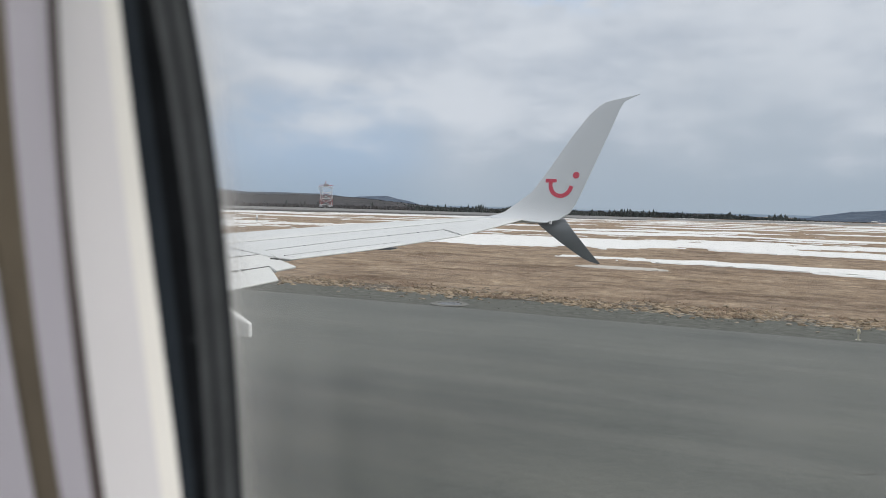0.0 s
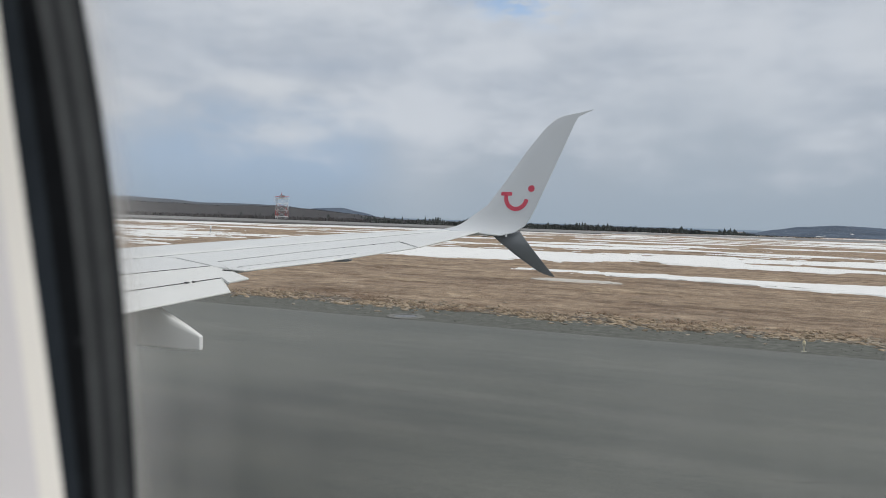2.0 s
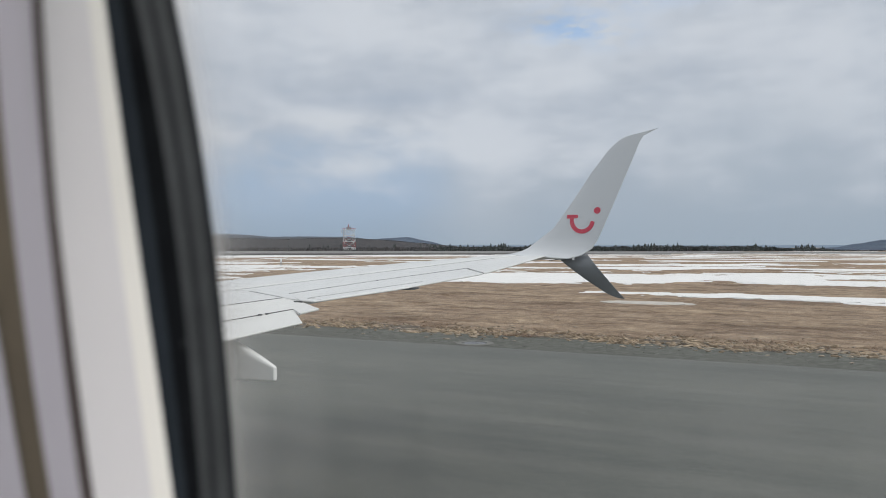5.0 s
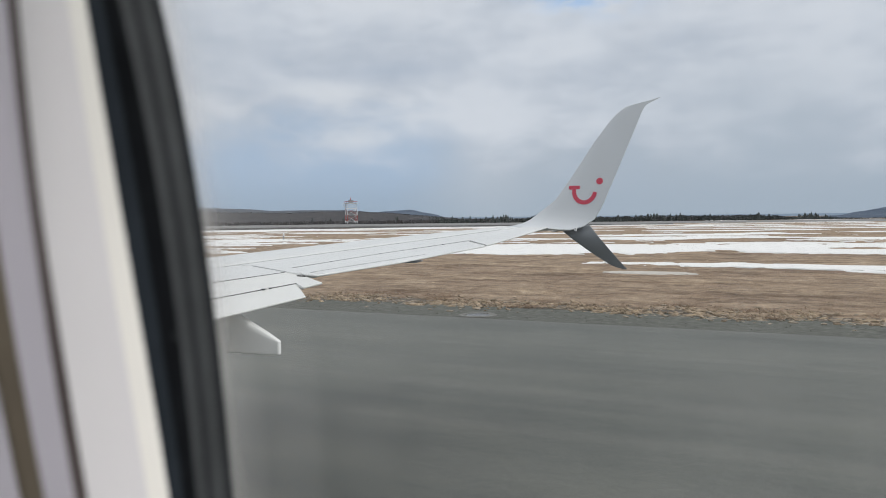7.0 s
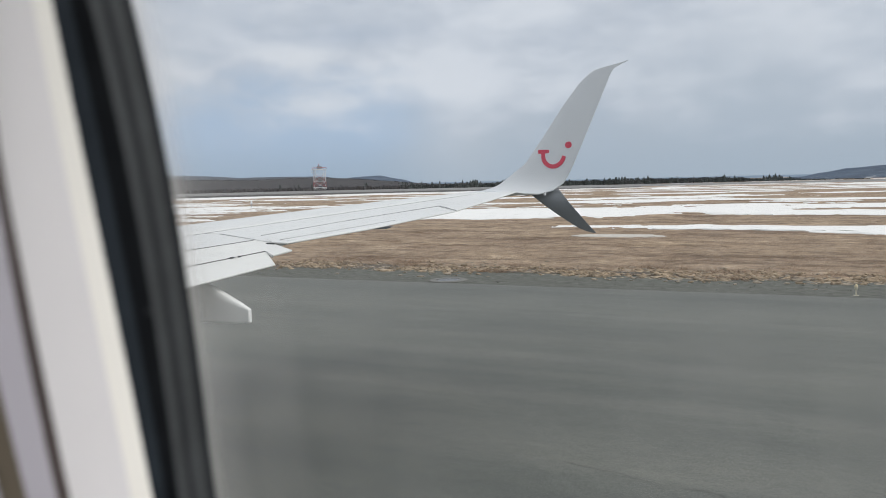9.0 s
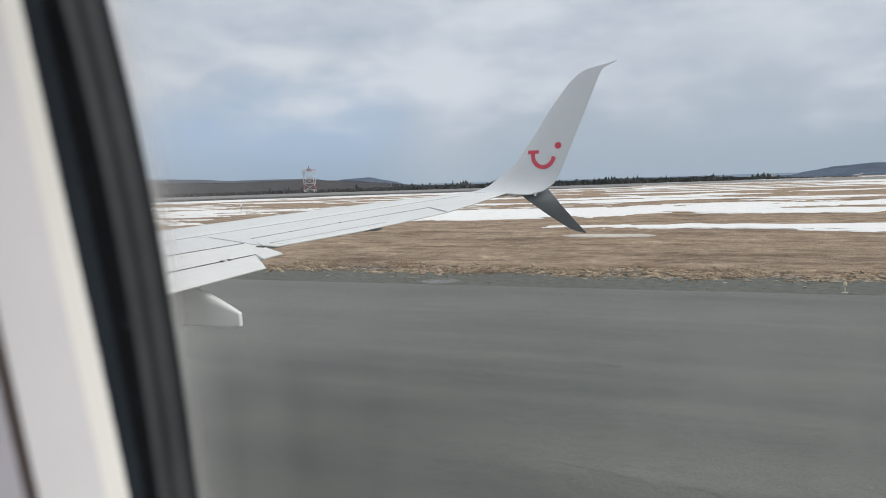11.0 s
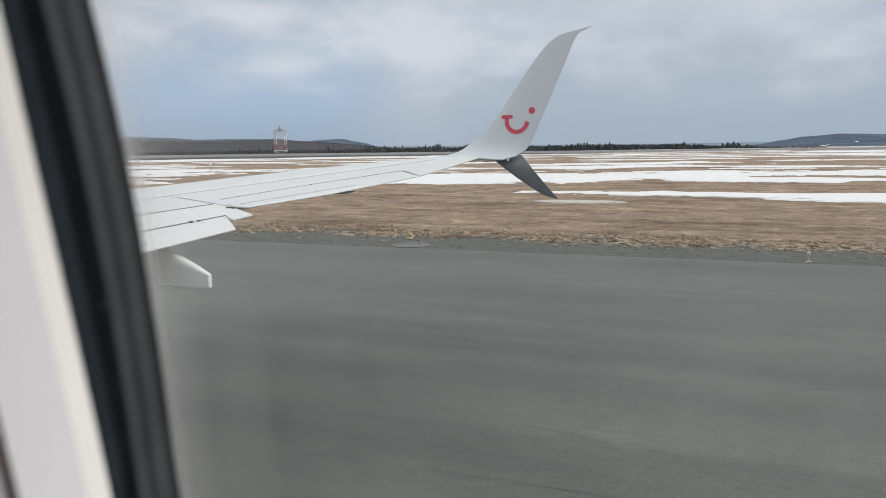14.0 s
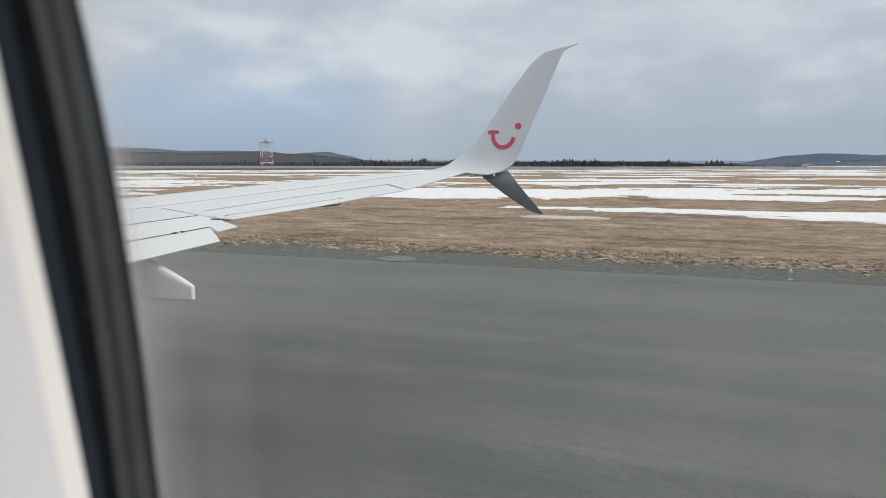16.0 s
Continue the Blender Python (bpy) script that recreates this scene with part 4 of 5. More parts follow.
def edge_light(x, y):
    t = thing("runway_edge_light", "small pale yellow runway edge light on a thin stake", "light", group="runway edge lights", at=(x, y, 0.01))
    bm = bmesh.new()
    bar(bm, (x, y, 0), (x, y, 0.20), 0.024, 10)
    bar(bm, (x, y, 0), (x, y, 0.02), 0.09, 12)
    part("stem", bm, YELLOW, t)
    bm = bmesh.new()
    rings = []
    for z, r in ((0.20, 0.034), (0.23, 0.056), (0.28, 0.062), (0.295, 0.055)):
        rings.append([(x + r * math.cos(6.283 * i / 12), y + r * math.sin(6.283 * i / 12), z) for i in range(12)])
    loft(bm, rings)
    part("housing", bm, YELLOW, t)
    bm = bmesh.new()
    rings = []
    for z, r in ((0.295, 0.048), (0.335, 0.045), (0.362, 0.030), (0.375, 0.008)):
        rings.append([(x + r * math.cos(6.283 * i / 12), y + r * math.sin(6.283 * i / 12), z) for i in range(12)])
    loft(bm, rings)
    part("lens", bm, AMBER, t, "amber glass dome")
    return t


first_light = edge_light(1.8, 28.7)
copy_thing(first_light, pose(-58.2, 28.7, 0.01))
copy_thing(first_light, pose(61.8, 28.7, 0.01))


def drain(x, y):
    t = thing("drain_grate", "round concrete drain collar with an iron grate", "drain", at=(x, y, 0.03))
    bm = bmesh.new()
    rings = []
    for r, z in ((0.50, 0.0), (0.50, 0.02), (0.74, 0.02), (0.78, 0.0)):
        rings.append([(x + r * math.cos(6.283 * i / 28), y + r * math.sin(6.283 * i / 28), 0.03 + z) for i in range(28)])
    loft(bm, rings, caps=False)
    part("collar", bm, material("old_concrete", (0.175, 0.172, 0.156), rough=0.9, var=0.2, scale=8.0, bump=0.4), t)
    for i in range(9):
        u = -0.4 + 0.1 * i
        half = math.sqrt(0.25 - u * u)
        bm = bmesh.new()
        box(bm, x + u - 0.025, x + u + 0.025, y - half, y + half, 0.025, 0.04)
        part("grate_bar", bm, STEEL, t)
    # a flat dark disc stands in for the shaded hole below the grate
    bm = bmesh.new()
    loft(bm, [[(x + 0.5 * math.cos(6.283 * i / 28), y + 0.5 * math.sin(6.283 * i / 28), z) for i in range(28)] for z in (0.0305, 0.033)])
    part("pit_shade", bm, GAP_DARK, t)
    return t


drain(-12.6, 29.0)


def field_marker(x, y):
    t = thing("field_marker", "short dark marker post with a white top", "marker", at=(x, y, -0.02))
    bm = bmesh.new()
    box(bm, x - 0.3, x + 0.3, y - 0.3, y + 0.3, -0.02, 0.18)
    part("footing", bm, TOWER_WHITE, t)
    bm = bmesh.new()
    bar(bm, (x, y, 0.2), (x, y, 1.0), 0.13, 8)
    part("post", bm, STEEL, t)
    bm = bmesh.new()
    bar(bm, (x, y, 0.95), (x, y, 1.5), 0.17, 8)
    part("cap", bm, TOWER_WHITE, t)
    return t


field_marker(-104, 130)


# ---- cabin wall and window ----
LEAN = math.tan(radians(10))
UC, HC = 0.0704, -0.035          # the window's middle: forward of the seat, and over eye level


def wall_point(u, h, w):
    """u metres forward, h over eye level, w from the pane towards the cabin, on the curved side of the fuselage."""
    return (-u, 1.685 - w - LEAN * h - h * h / 3.5, 3.85 + h)


# how the sides of each moulding bow: offset, lean, bow and twist, by its distance from the pane's edge
BOW = [(0.0005, (0.0020, -0.0014, 0.0018, 0.0011)), (0.0113, (-0.0010, 0.0018, -0.0030, -0.0007)), (0.0153, (-0.0079, -0.0057, -0.0080, -0.0002)),
       (0.0330, (-0.0104, -0.0038, -0.0089, 0.0)), (0.0450, (-0.0074, 0.0005, -0.0058, 0.0))]


def side_curve(du):
    for (d0, c0), (d1, c1) in zip(BOW, BOW[1:]):
        if du <= d1:
            f = max(0.0, (du - d0) / (d1 - d0))
            return [p + f * (q - p) for p, q in zip(c0, c1)]
    return BOW[-1][1]


def oval(du, w, n=24, a=0.162, b=0.23, r=0.092):
    a, b, r = a + du, b + du, r + du
    pts = []
    for cx, cy, a0 in ((a - r, b + 0.03 - r, 0), (-(a - r), b + 0.03 - r, 90), (-(a - r), -(b - r), 180), (a - r, -(b - r), 270)):
        for i in range(n // 4 * 2):
            t = radians(a0 + 90 * i / (n // 4 * 2 - 1))
            pts.append((cx + r * math.cos(t), cy + r * math.sin(t)))
    # fine steps down the straight sides, so that they follow the curve of the wall
    out = []
    for i, p in enumerate(pts):
        q = pts[(i + 1) % len(pts)]
        out.append(p)
        if math.dist(p, q) > 0.06:
            out += [(p[0] + (q[0] - p[0]) * k / 24, p[1] + (q[1] - p[1]) * k / 24) for k in range(1, 24)]
    c = side_curve(du if w > 0 else 0.0)

    def side(x, y):
        q = min(0.17, max(-0.22, y)) / 0.1
        # the pane's edge runs on straight towards its lower corner
        tuck = 0.34 * max(0.0, 1 - abs(du) / 0.009 if w > 0 else 1.0) * max(0.0, -q * 0.1 - 0.09) ** 1.5
        return x * (1 + (c[0] + c[1] * q + c[2] * q * q + c[3] * q ** 3 - tuck) / a)
    return [wall_point(UC + side(x, y), HC + y, w) for x, y in out]


def ring_part(name, steps, mat, parent, label=""):
    bm = bmesh.new()
    loft(bm, [oval(du, w) for du, w in steps], caps=False)
    return part(name, bm, mat, parent, label, smooth=True)


window = thing("window_1", "oval airliner cabin window with black rubber seal and cream surround", "window", kind="structure", at=(-UC, 1.69, 3.8))
ring_part("outer_seal", [(0.028, -0.022), (0.014, -0.011), (0.001, -0.001), (0.0, 0.002), (0.0003, 0.0045)], SEAL_DARK, window, "black rubber edge")
ring_part("seal_lip", [(0.0003, 0.0045), (-0.0004, 0.007), (-0.0006, 0.0095), (0.0002, 0.0118)], SEAL_GREY, window, "grey rubber lip")
ring_part("seal_groove", [(0.0002, 0.0118), (0.0012, 0.0128), (0.0004, 0.0142)], SEAL_DARK, window, "dark rubber groove")
ring_part("seal_ridge", [(0.0004, 0.0142), (-0.0002, 0.0165), (0.0002, 0.019), (0.0008, 0.0205)], SEAL_GREY, window, "grey rubber ridge")
ring_part("inner_seal", [(0.0008, 0.0205), (0.0045, 0.0225), (0.0072, 0.0258)], SEAL_BLACK, window, "black rubber step")
ring_part("seal_edge", [(0.0072, 0.0258), (0.0078, 0.0285), (0.0113, 0.032)], SEAL_BLUE, window, "blue-black rubber edge")
ring_part("rim", [(0.0113, 0.032), (0.0112, 0.0332), (0.0116, 0.037), (0.0121, 0.042)], RIM_LIT, window, "cream rounded inner rim, lightened where daylight strikes")
ring_part("bezel", [(0.0121, 0.042), (0.0126, 0.052), (0.0133, 0.0640), (0.0138, 0.0680)], BEZEL, window, "cream plastic surround")
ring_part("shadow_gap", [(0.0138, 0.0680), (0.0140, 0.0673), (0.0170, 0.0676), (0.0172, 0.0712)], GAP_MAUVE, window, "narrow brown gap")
ring_part("shade_frame", [(0.0172, 0.0712), (0.0180, 0.0722), (0.0245, 0.0738), (0.0324, 0.0748), (0.0330, 0.0742)], PANEL, window, "grey-lilac plastic frame")
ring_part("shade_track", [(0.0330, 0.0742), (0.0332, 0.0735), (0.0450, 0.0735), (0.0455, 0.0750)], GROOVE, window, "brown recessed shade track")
bm = bmesh.new()
ring = oval(0.0, 0.0)
mid = bm.verts.new(wall_point(UC, HC, 0.0))
vs = [bm.verts.new(p) for p in ring]
for i in range(len(vs)):
    bm.faces.new((vs[i], vs[(i + 1) % len(vs)], mid))
pane = part("pane", bm, PANE, window, "clear pane with a faint film of dirt and painted glare")
pane.visible_shadow = False

# a screw head on the seal
bm = bmesh.new()
su, sh = 0.2335, -0.0545
bmesh.ops.create_uvsphere(bm, u_segments=10, v_segments=6, radius=0.0012, matrix=Matrix.Translation(wall_point(su, sh, 0.024)) @ Matrix.Diagonal((1, 0.6, 1.3, 1)))
part("screw_head", bm, SEAL_DARK, window)


def round_wall(radius, x0, x1, holes):
    """A length of the fuselage's tube round (y -0.102, z 3.546), with rectangular openings (x0, x1, angle0, angle1)."""
    cy, cz = -0.102, 3.546
    xs = sorted({x0, x1, *[h[0] for h in holes], *[h[1] for h in holes], *[x0 + (x1 - x0) * i / 24 for i in range(25)]})
    an = sorted({*[round(-180 + 6 * i, 4) for i in range(60)], *[h[2] for h in holes], *[h[3] for h in holes]})
    bm = bmesh.new()
    g = [[bm.verts.new((x, cy + radius * math.cos(radians(a)), cz + radius * math.sin(radians(a)))) for a in an] for x in xs]
    for i in range(len(xs) - 1):
        for k in range(len(an)):
            a0, a1 = an[k], (an[k + 1] if k + 1 < len(an) else an[0] + 360)
            mx, ma = (xs[i] + xs[i + 1]) / 2, (a0 + a1) / 2
            if any(h[0] < mx < h[1] and h[2] < ma < h[3] for h in holes):
                continue
            k2 = (k + 1) % len(an)
            bm.faces.new((g[i][k], g[i + 1][k], g[i + 1][k2], g[i][k2]))
    return bm


HOLE = (-UC - 0.33, -UC + 0.33, -4.0, 21.5)
PORT = [(-2.6 + 0.51 * i, -2.6 + 0.51 * i + 0.25, 166.0, 178.0) for i in range(10)]
bm = round_wall(1.757, -4.0, 3.5, [HOLE] + PORT)
lining = tagged(mesh_ob("wall_cabin", bm, PANEL), "plain grey-lilac cabin lining, curved", "wall", kind="structure")
bm = bmesh.new()
wide = []
for du, w in ((0.0455, 0.0750), (0.0462, 0.0755), (0.10, 0.0740), (0.16, 0.0690)):
    wide.append(oval(du, w))
n = len(wide[0])
outer = []
for p in wide[-1]:
    dx, dz = -p[0] - UC, p[2] - 3.85 - HC
    s = max(abs(dx) / 0.36, abs(dz) / 0.46)
    outer.append(wall_point(UC + dx / s, HC + dz / s, 0.064))
wide.append(outer)
loft(bm, wide, caps=False)
part("side_panel", bm, PANEL, lining, "moulded grey-lilac panel round the window")

bm = bmesh.new()
box(bm, -4.0, 3.5, -1.75, 1.55, 2.66, 2.72)
tagged(mesh_ob("floor_cabin", bm, CARPET), "dark blue-grey cabin carpet", "floor", kind="structure")
for x, nm in ((-4.05, "wall_front"), (3.5, "wall_rear")):
    bm = bmesh.new()
    bar(bm, (x, -0.102, 3.546), (x + 0.05, -0.102, 3.546), 1.76, 48)
    tagged(mesh_ob(nm, bm, PANEL), "plain pale cabin bulkhead", "wall", kind="structure")
# an assumed ceiling light, unseen over the seat row, added to brighten the window surround
lamp = thing("assumed_ceiling_light", "assumed white ceiling light panel, unseen, added to brighten the window surround", "lamp", at=(0.2, -0.1, 5.15))
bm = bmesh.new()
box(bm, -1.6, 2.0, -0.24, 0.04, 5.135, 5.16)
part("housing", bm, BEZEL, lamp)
cabin_fill_lamp = new("cabin_fill_lamp", bpy.data.lights.new("cabin_fill_lamp", "AREA"))
cabin_fill_lamp.data.shape, cabin_fill_lamp.data.size, cabin_fill_lamp.data.size_y = "RECTANGLE", 3.4, 0.24
cabin_fill_lamp.data.energy, cabin_fill_lamp.data.color = 132.0, (0.985, 0.96, 0.97)
cabin_fill_lamp.matrix_world = look((0.2, -0.10, 5.12), (0.2, 0.35, 3.0))
# lamps added in the unseen port openings stand in for daylight
for i, (x0, x1, *_r) in enumerate(PORT[::3]):
    lm = new("window_light", bpy.data.lights.new("window_light", "AREA"))
    lm.data.shape, lm.data.size, lm.data.size_y, lm.data.energy = "RECTANGLE", 0.25, 0.35, 0.6
    lm.matrix_world = look(((x0 + x1) / 2, -1.82, 3.78), ((x0 + x1) / 2, 0, 3.6))

# ---- aircraft ----
plane = thing("airliner", "white narrow-body airliner with a swept wing and split winglet", "airplane", at=(-6, -0.1, 1.6))
bm = round_wall(1.835, -20.0, 6.0, [HOLE] + PORT)
nose, tail = [], []
for x, r, dz in ((-20, 1.835, 0), (-22, 1.78, -0.03), (-24, 1.5, -0.15), (-25.4, 1.05, -0.32), (-26.3, 0.5, -0.5), (-26.5, 0.05, -0.55)):
    nose.append([(x, -0.102 + r * math.cos(6.28319 * i / 48), 3.546 + dz + r * math.sin(6.28319 * i / 48)) for i in range(48)])
for x, r, dz in ((6, 1.835, 0), (8, 1.6, 0.2), (10, 1.1, 0.6), (12, 0.55, 1.0), (12.8, 0.2, 1.2)):
    tail.append([(x, -0.102 + r * math.cos(6.28319 * i / 48), 3.546 + dz + r * math.sin(6.28319 * i / 48)) for i in range(48)])
loft(bm, nose)
loft(bm, tail)
fuselage = part("fuselage", bm, WHITE_PAINT, plane, smooth=True)
bm = bmesh.new()
skin = [oval(0.027, -0.021), oval(0.10, -0.0235)]
so = []
for p in skin[-1]:
    dx, dz = -p[0] - UC, p[2] - 3.85 - HC
    s = max(abs(dx) / 0.36, abs(dz) / 0.46)
    so.append(wall_point(UC + dx / s, HC + dz / s, -0.010))
skin.append(so)
loft(bm, skin, caps=False)
part("window_belt", bm, WHITE_PAINT, fuselage)


def wing_top(x, y, drop=0.0):
    return 3.75 - (17.1 - y) * 0.105 + drop


def by_y(stops):
    def f(y):
        for (y0, x0), (y1, x1) in zip(stops, stops[1:]):
            if y <= y1 or (y1, x1) == stops[-1]:
                return x0 + (x1 - x0) * (y - y0) / (y1 - y0)
    return f


LE = by_y([(1.6, -15.8), (11.86, -10.6), (13.35, -9.45), (15.05, -7.94), (16.39, -6.40)])
SPAR = by_y([(1.6, -13.2), (8.9, -10.3), (10.67, -9.32), (12.09, -8.46), (13.97, -7.32), (15.99, -6.10), (16.5, -5.8)])
TE = by_y([(1.6, -8.9), (10.55, -6.74), (11.81, -6.10), (13.7, -5.42), (15.4, -5.26), (17.1, -5.16)])


COVE = by_y([(4.0, -11.5), (6.0, -10.4), (7.8, -9.35), (9.62, -8.2), (10.74, -7.52)])
STEP = 0.005                      # each row of panels lies a little under the one before


def wing_box():
    bm = bmesh.new()
    rings = []
    for y in (1.6, 4, 6.5, 8.9, 10.67, 11.3, 11.86, 12.6, 13.35, 14.2, 15.05, 15.6, 16.0, 16.39):
        le, sp = LE(y), SPAR(y) - 0.006
        c = sp - le
        zt = wing_top(0, y)
        th = 0.10 * (TE(y) - le) + 0.04
        prof = [(0.0, -0.50), (0.004, -0.30), (0.02, -0.13), (0.05, -0.05), (0.11, -0.012), (0.25, 0.004), (0.5, 0.008), (0.8, 0.004), (0.992, 0.0), (1.0, -0.006 / th)]
        ring = [(le + f * c, y, zt + g * th) for f, g in prof]
        ring += [(sp, y, zt - 0.06), (sp, y, zt - th * 0.9), (le + 0.5 * c, y, zt - th), (le + 0.15 * c, y, zt - th * 0.9), (le + 0.02 * c, y, zt - th * 0.66)]
        rings.append(ring)
    loft(bm, rings)
    return bm


wing = part("wing", wing_box(), WHITE_PAINT, plane, "white painted swept wing")
for f in wing.data.polygons:
    f.use_smooth = abs(f.normal.z) > 0.7

# dark floor under the panel gaps, their shade put into its colour
bm = bmesh.new()
g = []
for y in (4, 8, 10.5, 11.2, 12.5, 14.3, 16.0, 16.4):
    back = COVE(y) - 0.12 if y < 10.9 else by_y([(11.1, -7.70), (12.6, -7.06), (14.3, -6.12), (16.4, -5.75)])(y)
    g.append([(SPAR(y) - 0.05, y, wing_top(0, y) - 0.05), (back, y, wing_top(0, y) - 0.05), (back, y, wing_top(0, y) - 0.10), (SPAR(y) - 0.05, y, wing_top(0, y) - 0.14)])
loft(bm, g)
part("gap_lining", bm, GAP_DARK, wing)


def panel(name, poly, drop, thick, mat, label="", edge=0.010, tilt=None):
    top = tilt or (lambda x, y: wing_top(x, y, drop))
    return part(name, slab(poly, top, thick, edge), mat, wing, label)


G = 0.014
# fixed trailing panels behind the spar line
panel("spoiler", [(SPAR(6.0) + G, 6.0), (SPAR(8.8) + G, 8.8), (SPAR(11.25) + G, 11.25), (-8.62, 11.22), (-7.52, 10.74), (-8.2, 9.62), (-9.35, 7.8), (-10.4, 6.0)], -STEP, 0.05, WHITE_PAINT)
panel("fixed_panel", [(SPAR(11.30) + G, 11.30), (SPAR(13.0) + G, 13.0), (SPAR(14.62) + G, 14.62), (-6.08, 14.36), (-7.02, 12.62), (-7.69, 11.14), (-7.10, 10.62), (-7.500, 10.757), (-8.598, 11.238)], -STEP, 0.05, WHITE_PAINT)
panel("tip_panel", [(SPAR(14.64) + G, 14.64), (SPAR(15.99) + G, 15.99), (SPAR(16.39) + G, 16.39), (-5.22, 16.39), (-5.30, 15.0), (-5.42, 13.72), (-6.03, 14.33)], -STEP, 0.025, WHITE_PAINT)
aileron = panel("aileron", [(-7.66, 11.10), (-7.00, 12.60), (-6.06, 14.30), (-5.43, 13.69), (-6.09, 11.79), (-6.76, 10.56), (-7.06, 10.62)], -2 * STEP, 0.022, WHITE_PAINT, edge=0.006)
# aileron tab, set a hair proud
panel("aileron_tab", [(-7.00, 10.78), (-6.05, 12.62), (-5.93, 12.40), (-6.70, 10.68)], -2 * STEP + 0.006, 0.03, WHITE_PAINT, edge=0.004)
for y in (11.75, 12.65, 13.25, 13.8):
    bm = bmesh.new()
    x = by_y([(11.10, -7.66), (12.60, -7.00), (14.30, -6.06)])(y)
    box(bm, x - 0.012, x + 0.022, y - 0.012, y + 0.012, wing_top(0, y) - 0.04, wing_top(0, y) - 0.004)
    part("hinge", bm, GAP_DARK, wing)


def lip(name, pts, drop, depth):
    """A dark strip that draws the shaded step behind a row of panels."""
    bm = bmesh.new()
    rows = []
    for x, y in pts:
        z = wing_top(x, y, drop)
        x0, x1 = (0.002, 0.018) if depth < 0.012 else (0.004, 0.010)
        low = z - (0.04 if depth < 0.012 else depth)
        rows.append([(x + x0, y, low), (x + x1, y, low), (x + x1, y, z - 0.0015), (x + x0, y, z - 0.0015)])
    loft(bm, rows)
    return part(name, bm, LIP_GREY if depth < 0.012 else GAP_DARK, wing, "dark strip drawing a shaded panel gap")


lip("panel_lip", [(SPAR(y) - 0.006, y) for y in (6, 8.9, 10.67, 12.09, 13.97, 15.99)], 0.0, 0.0065)
lip("aileron_lip", [(-7.69, 11.14), (-7.02, 12.62), (-6.08, 14.36)], -STEP, 0.008)
lip("tip_lip", [(-6.03, 14.33), (-5.46, 13.76)], -STEP, 0.014)
lip("cove_lip", [(COVE(y), y) for y in (6.0, 7.8, 9.62, 10.74)], -STEP, 0.016)
lip("tab_lip", [(-7.03, 10.75), (-6.06, 12.59)], -2 * STEP + 0.012, 0.0115)
lip("diagonal_lip", [(-8.60, 11.24), (-7.50, 10.76)], -STEP + 0.003, 0.006)


mid_line = by_y([(6.0, -8.502), (8.769, -7.391), (10.151, -6.837)])
rear_line = by_y([(6.0, -7.067), (9.589, -6.239)])


def flap_surface(x, y):
    return wing_top(x, y, -0.014) - 0.036 * max(0.0, min(1.0, (x - COVE(y)) / (mid_line(y) - COVE(y))))


def aft_surface(x, y):
    return wing_top(x, y, -0.062) - 0.048 * max(0.0, min(1.0, (x - mid_line(y)) / (rear_line(y) - mid_line(y))))


flap = panel("flap", [(COVE(6.0) - 0.08, 6.0), (COVE(8.5) - 0.08, 8.5), (COVE(10.6) - 0.06, 10.66), (-7.503, 10.788), (-7.116, 10.669), (-6.447, 10.251), (-6.519, 9.883), (-6.837, 10.151), (-7.391, 8.769), (-8.502, 6.0)], 0, 0.03, FLAP_PAINT, "white extended flap segment", edge=0.008, tilt=flap_surface)
aft = panel("aft_flap", [(mid_line(6.0) - 0.03, 6.0), (mid_line(8.8) - 0.03, 8.8), (-6.837, 10.172), (-6.239, 9.589), (-7.067, 6.0)], 0, 0.022, FLAP_PAINT, "white drooped rear flap segment", edge=0.006, tilt=aft_surface)
lip("flap_lip", [(-8.502, 6.0), (-7.391, 8.769), (-6.837, 10.151)], -0.05, 0.016)
lip("notch_lip", [(-6.837, 10.151), (-6.519, 9.883)], -0.05, 0.010)
bx, by = -6.997, 9.701
for dx, dy, mat in ((-0.022, -0.045, GAP_DARK), (0.0, 0.0, WHITE_PAINT), (0.02, 0.045, GAP_DARK)):
    bm = bmesh.new()
    z = aft_surface(bx + dx, by + dy)
    box(bm, bx + dx - 0.022, bx + dx + 0.022, by + dy - 0.02, by + dy + 0.02, z - 0.02, z + 0.020)
    part("flap_bracket", bm, mat, wing)
bm = bmesh.new()
box(bm, -7.12, -6.98, 10.535, 10.565, wing_top(0, 10.55) - 0.04, wing_top(0, 10.55) - 0.016)
part("flap_track", bm, GAP_DARK, wing)


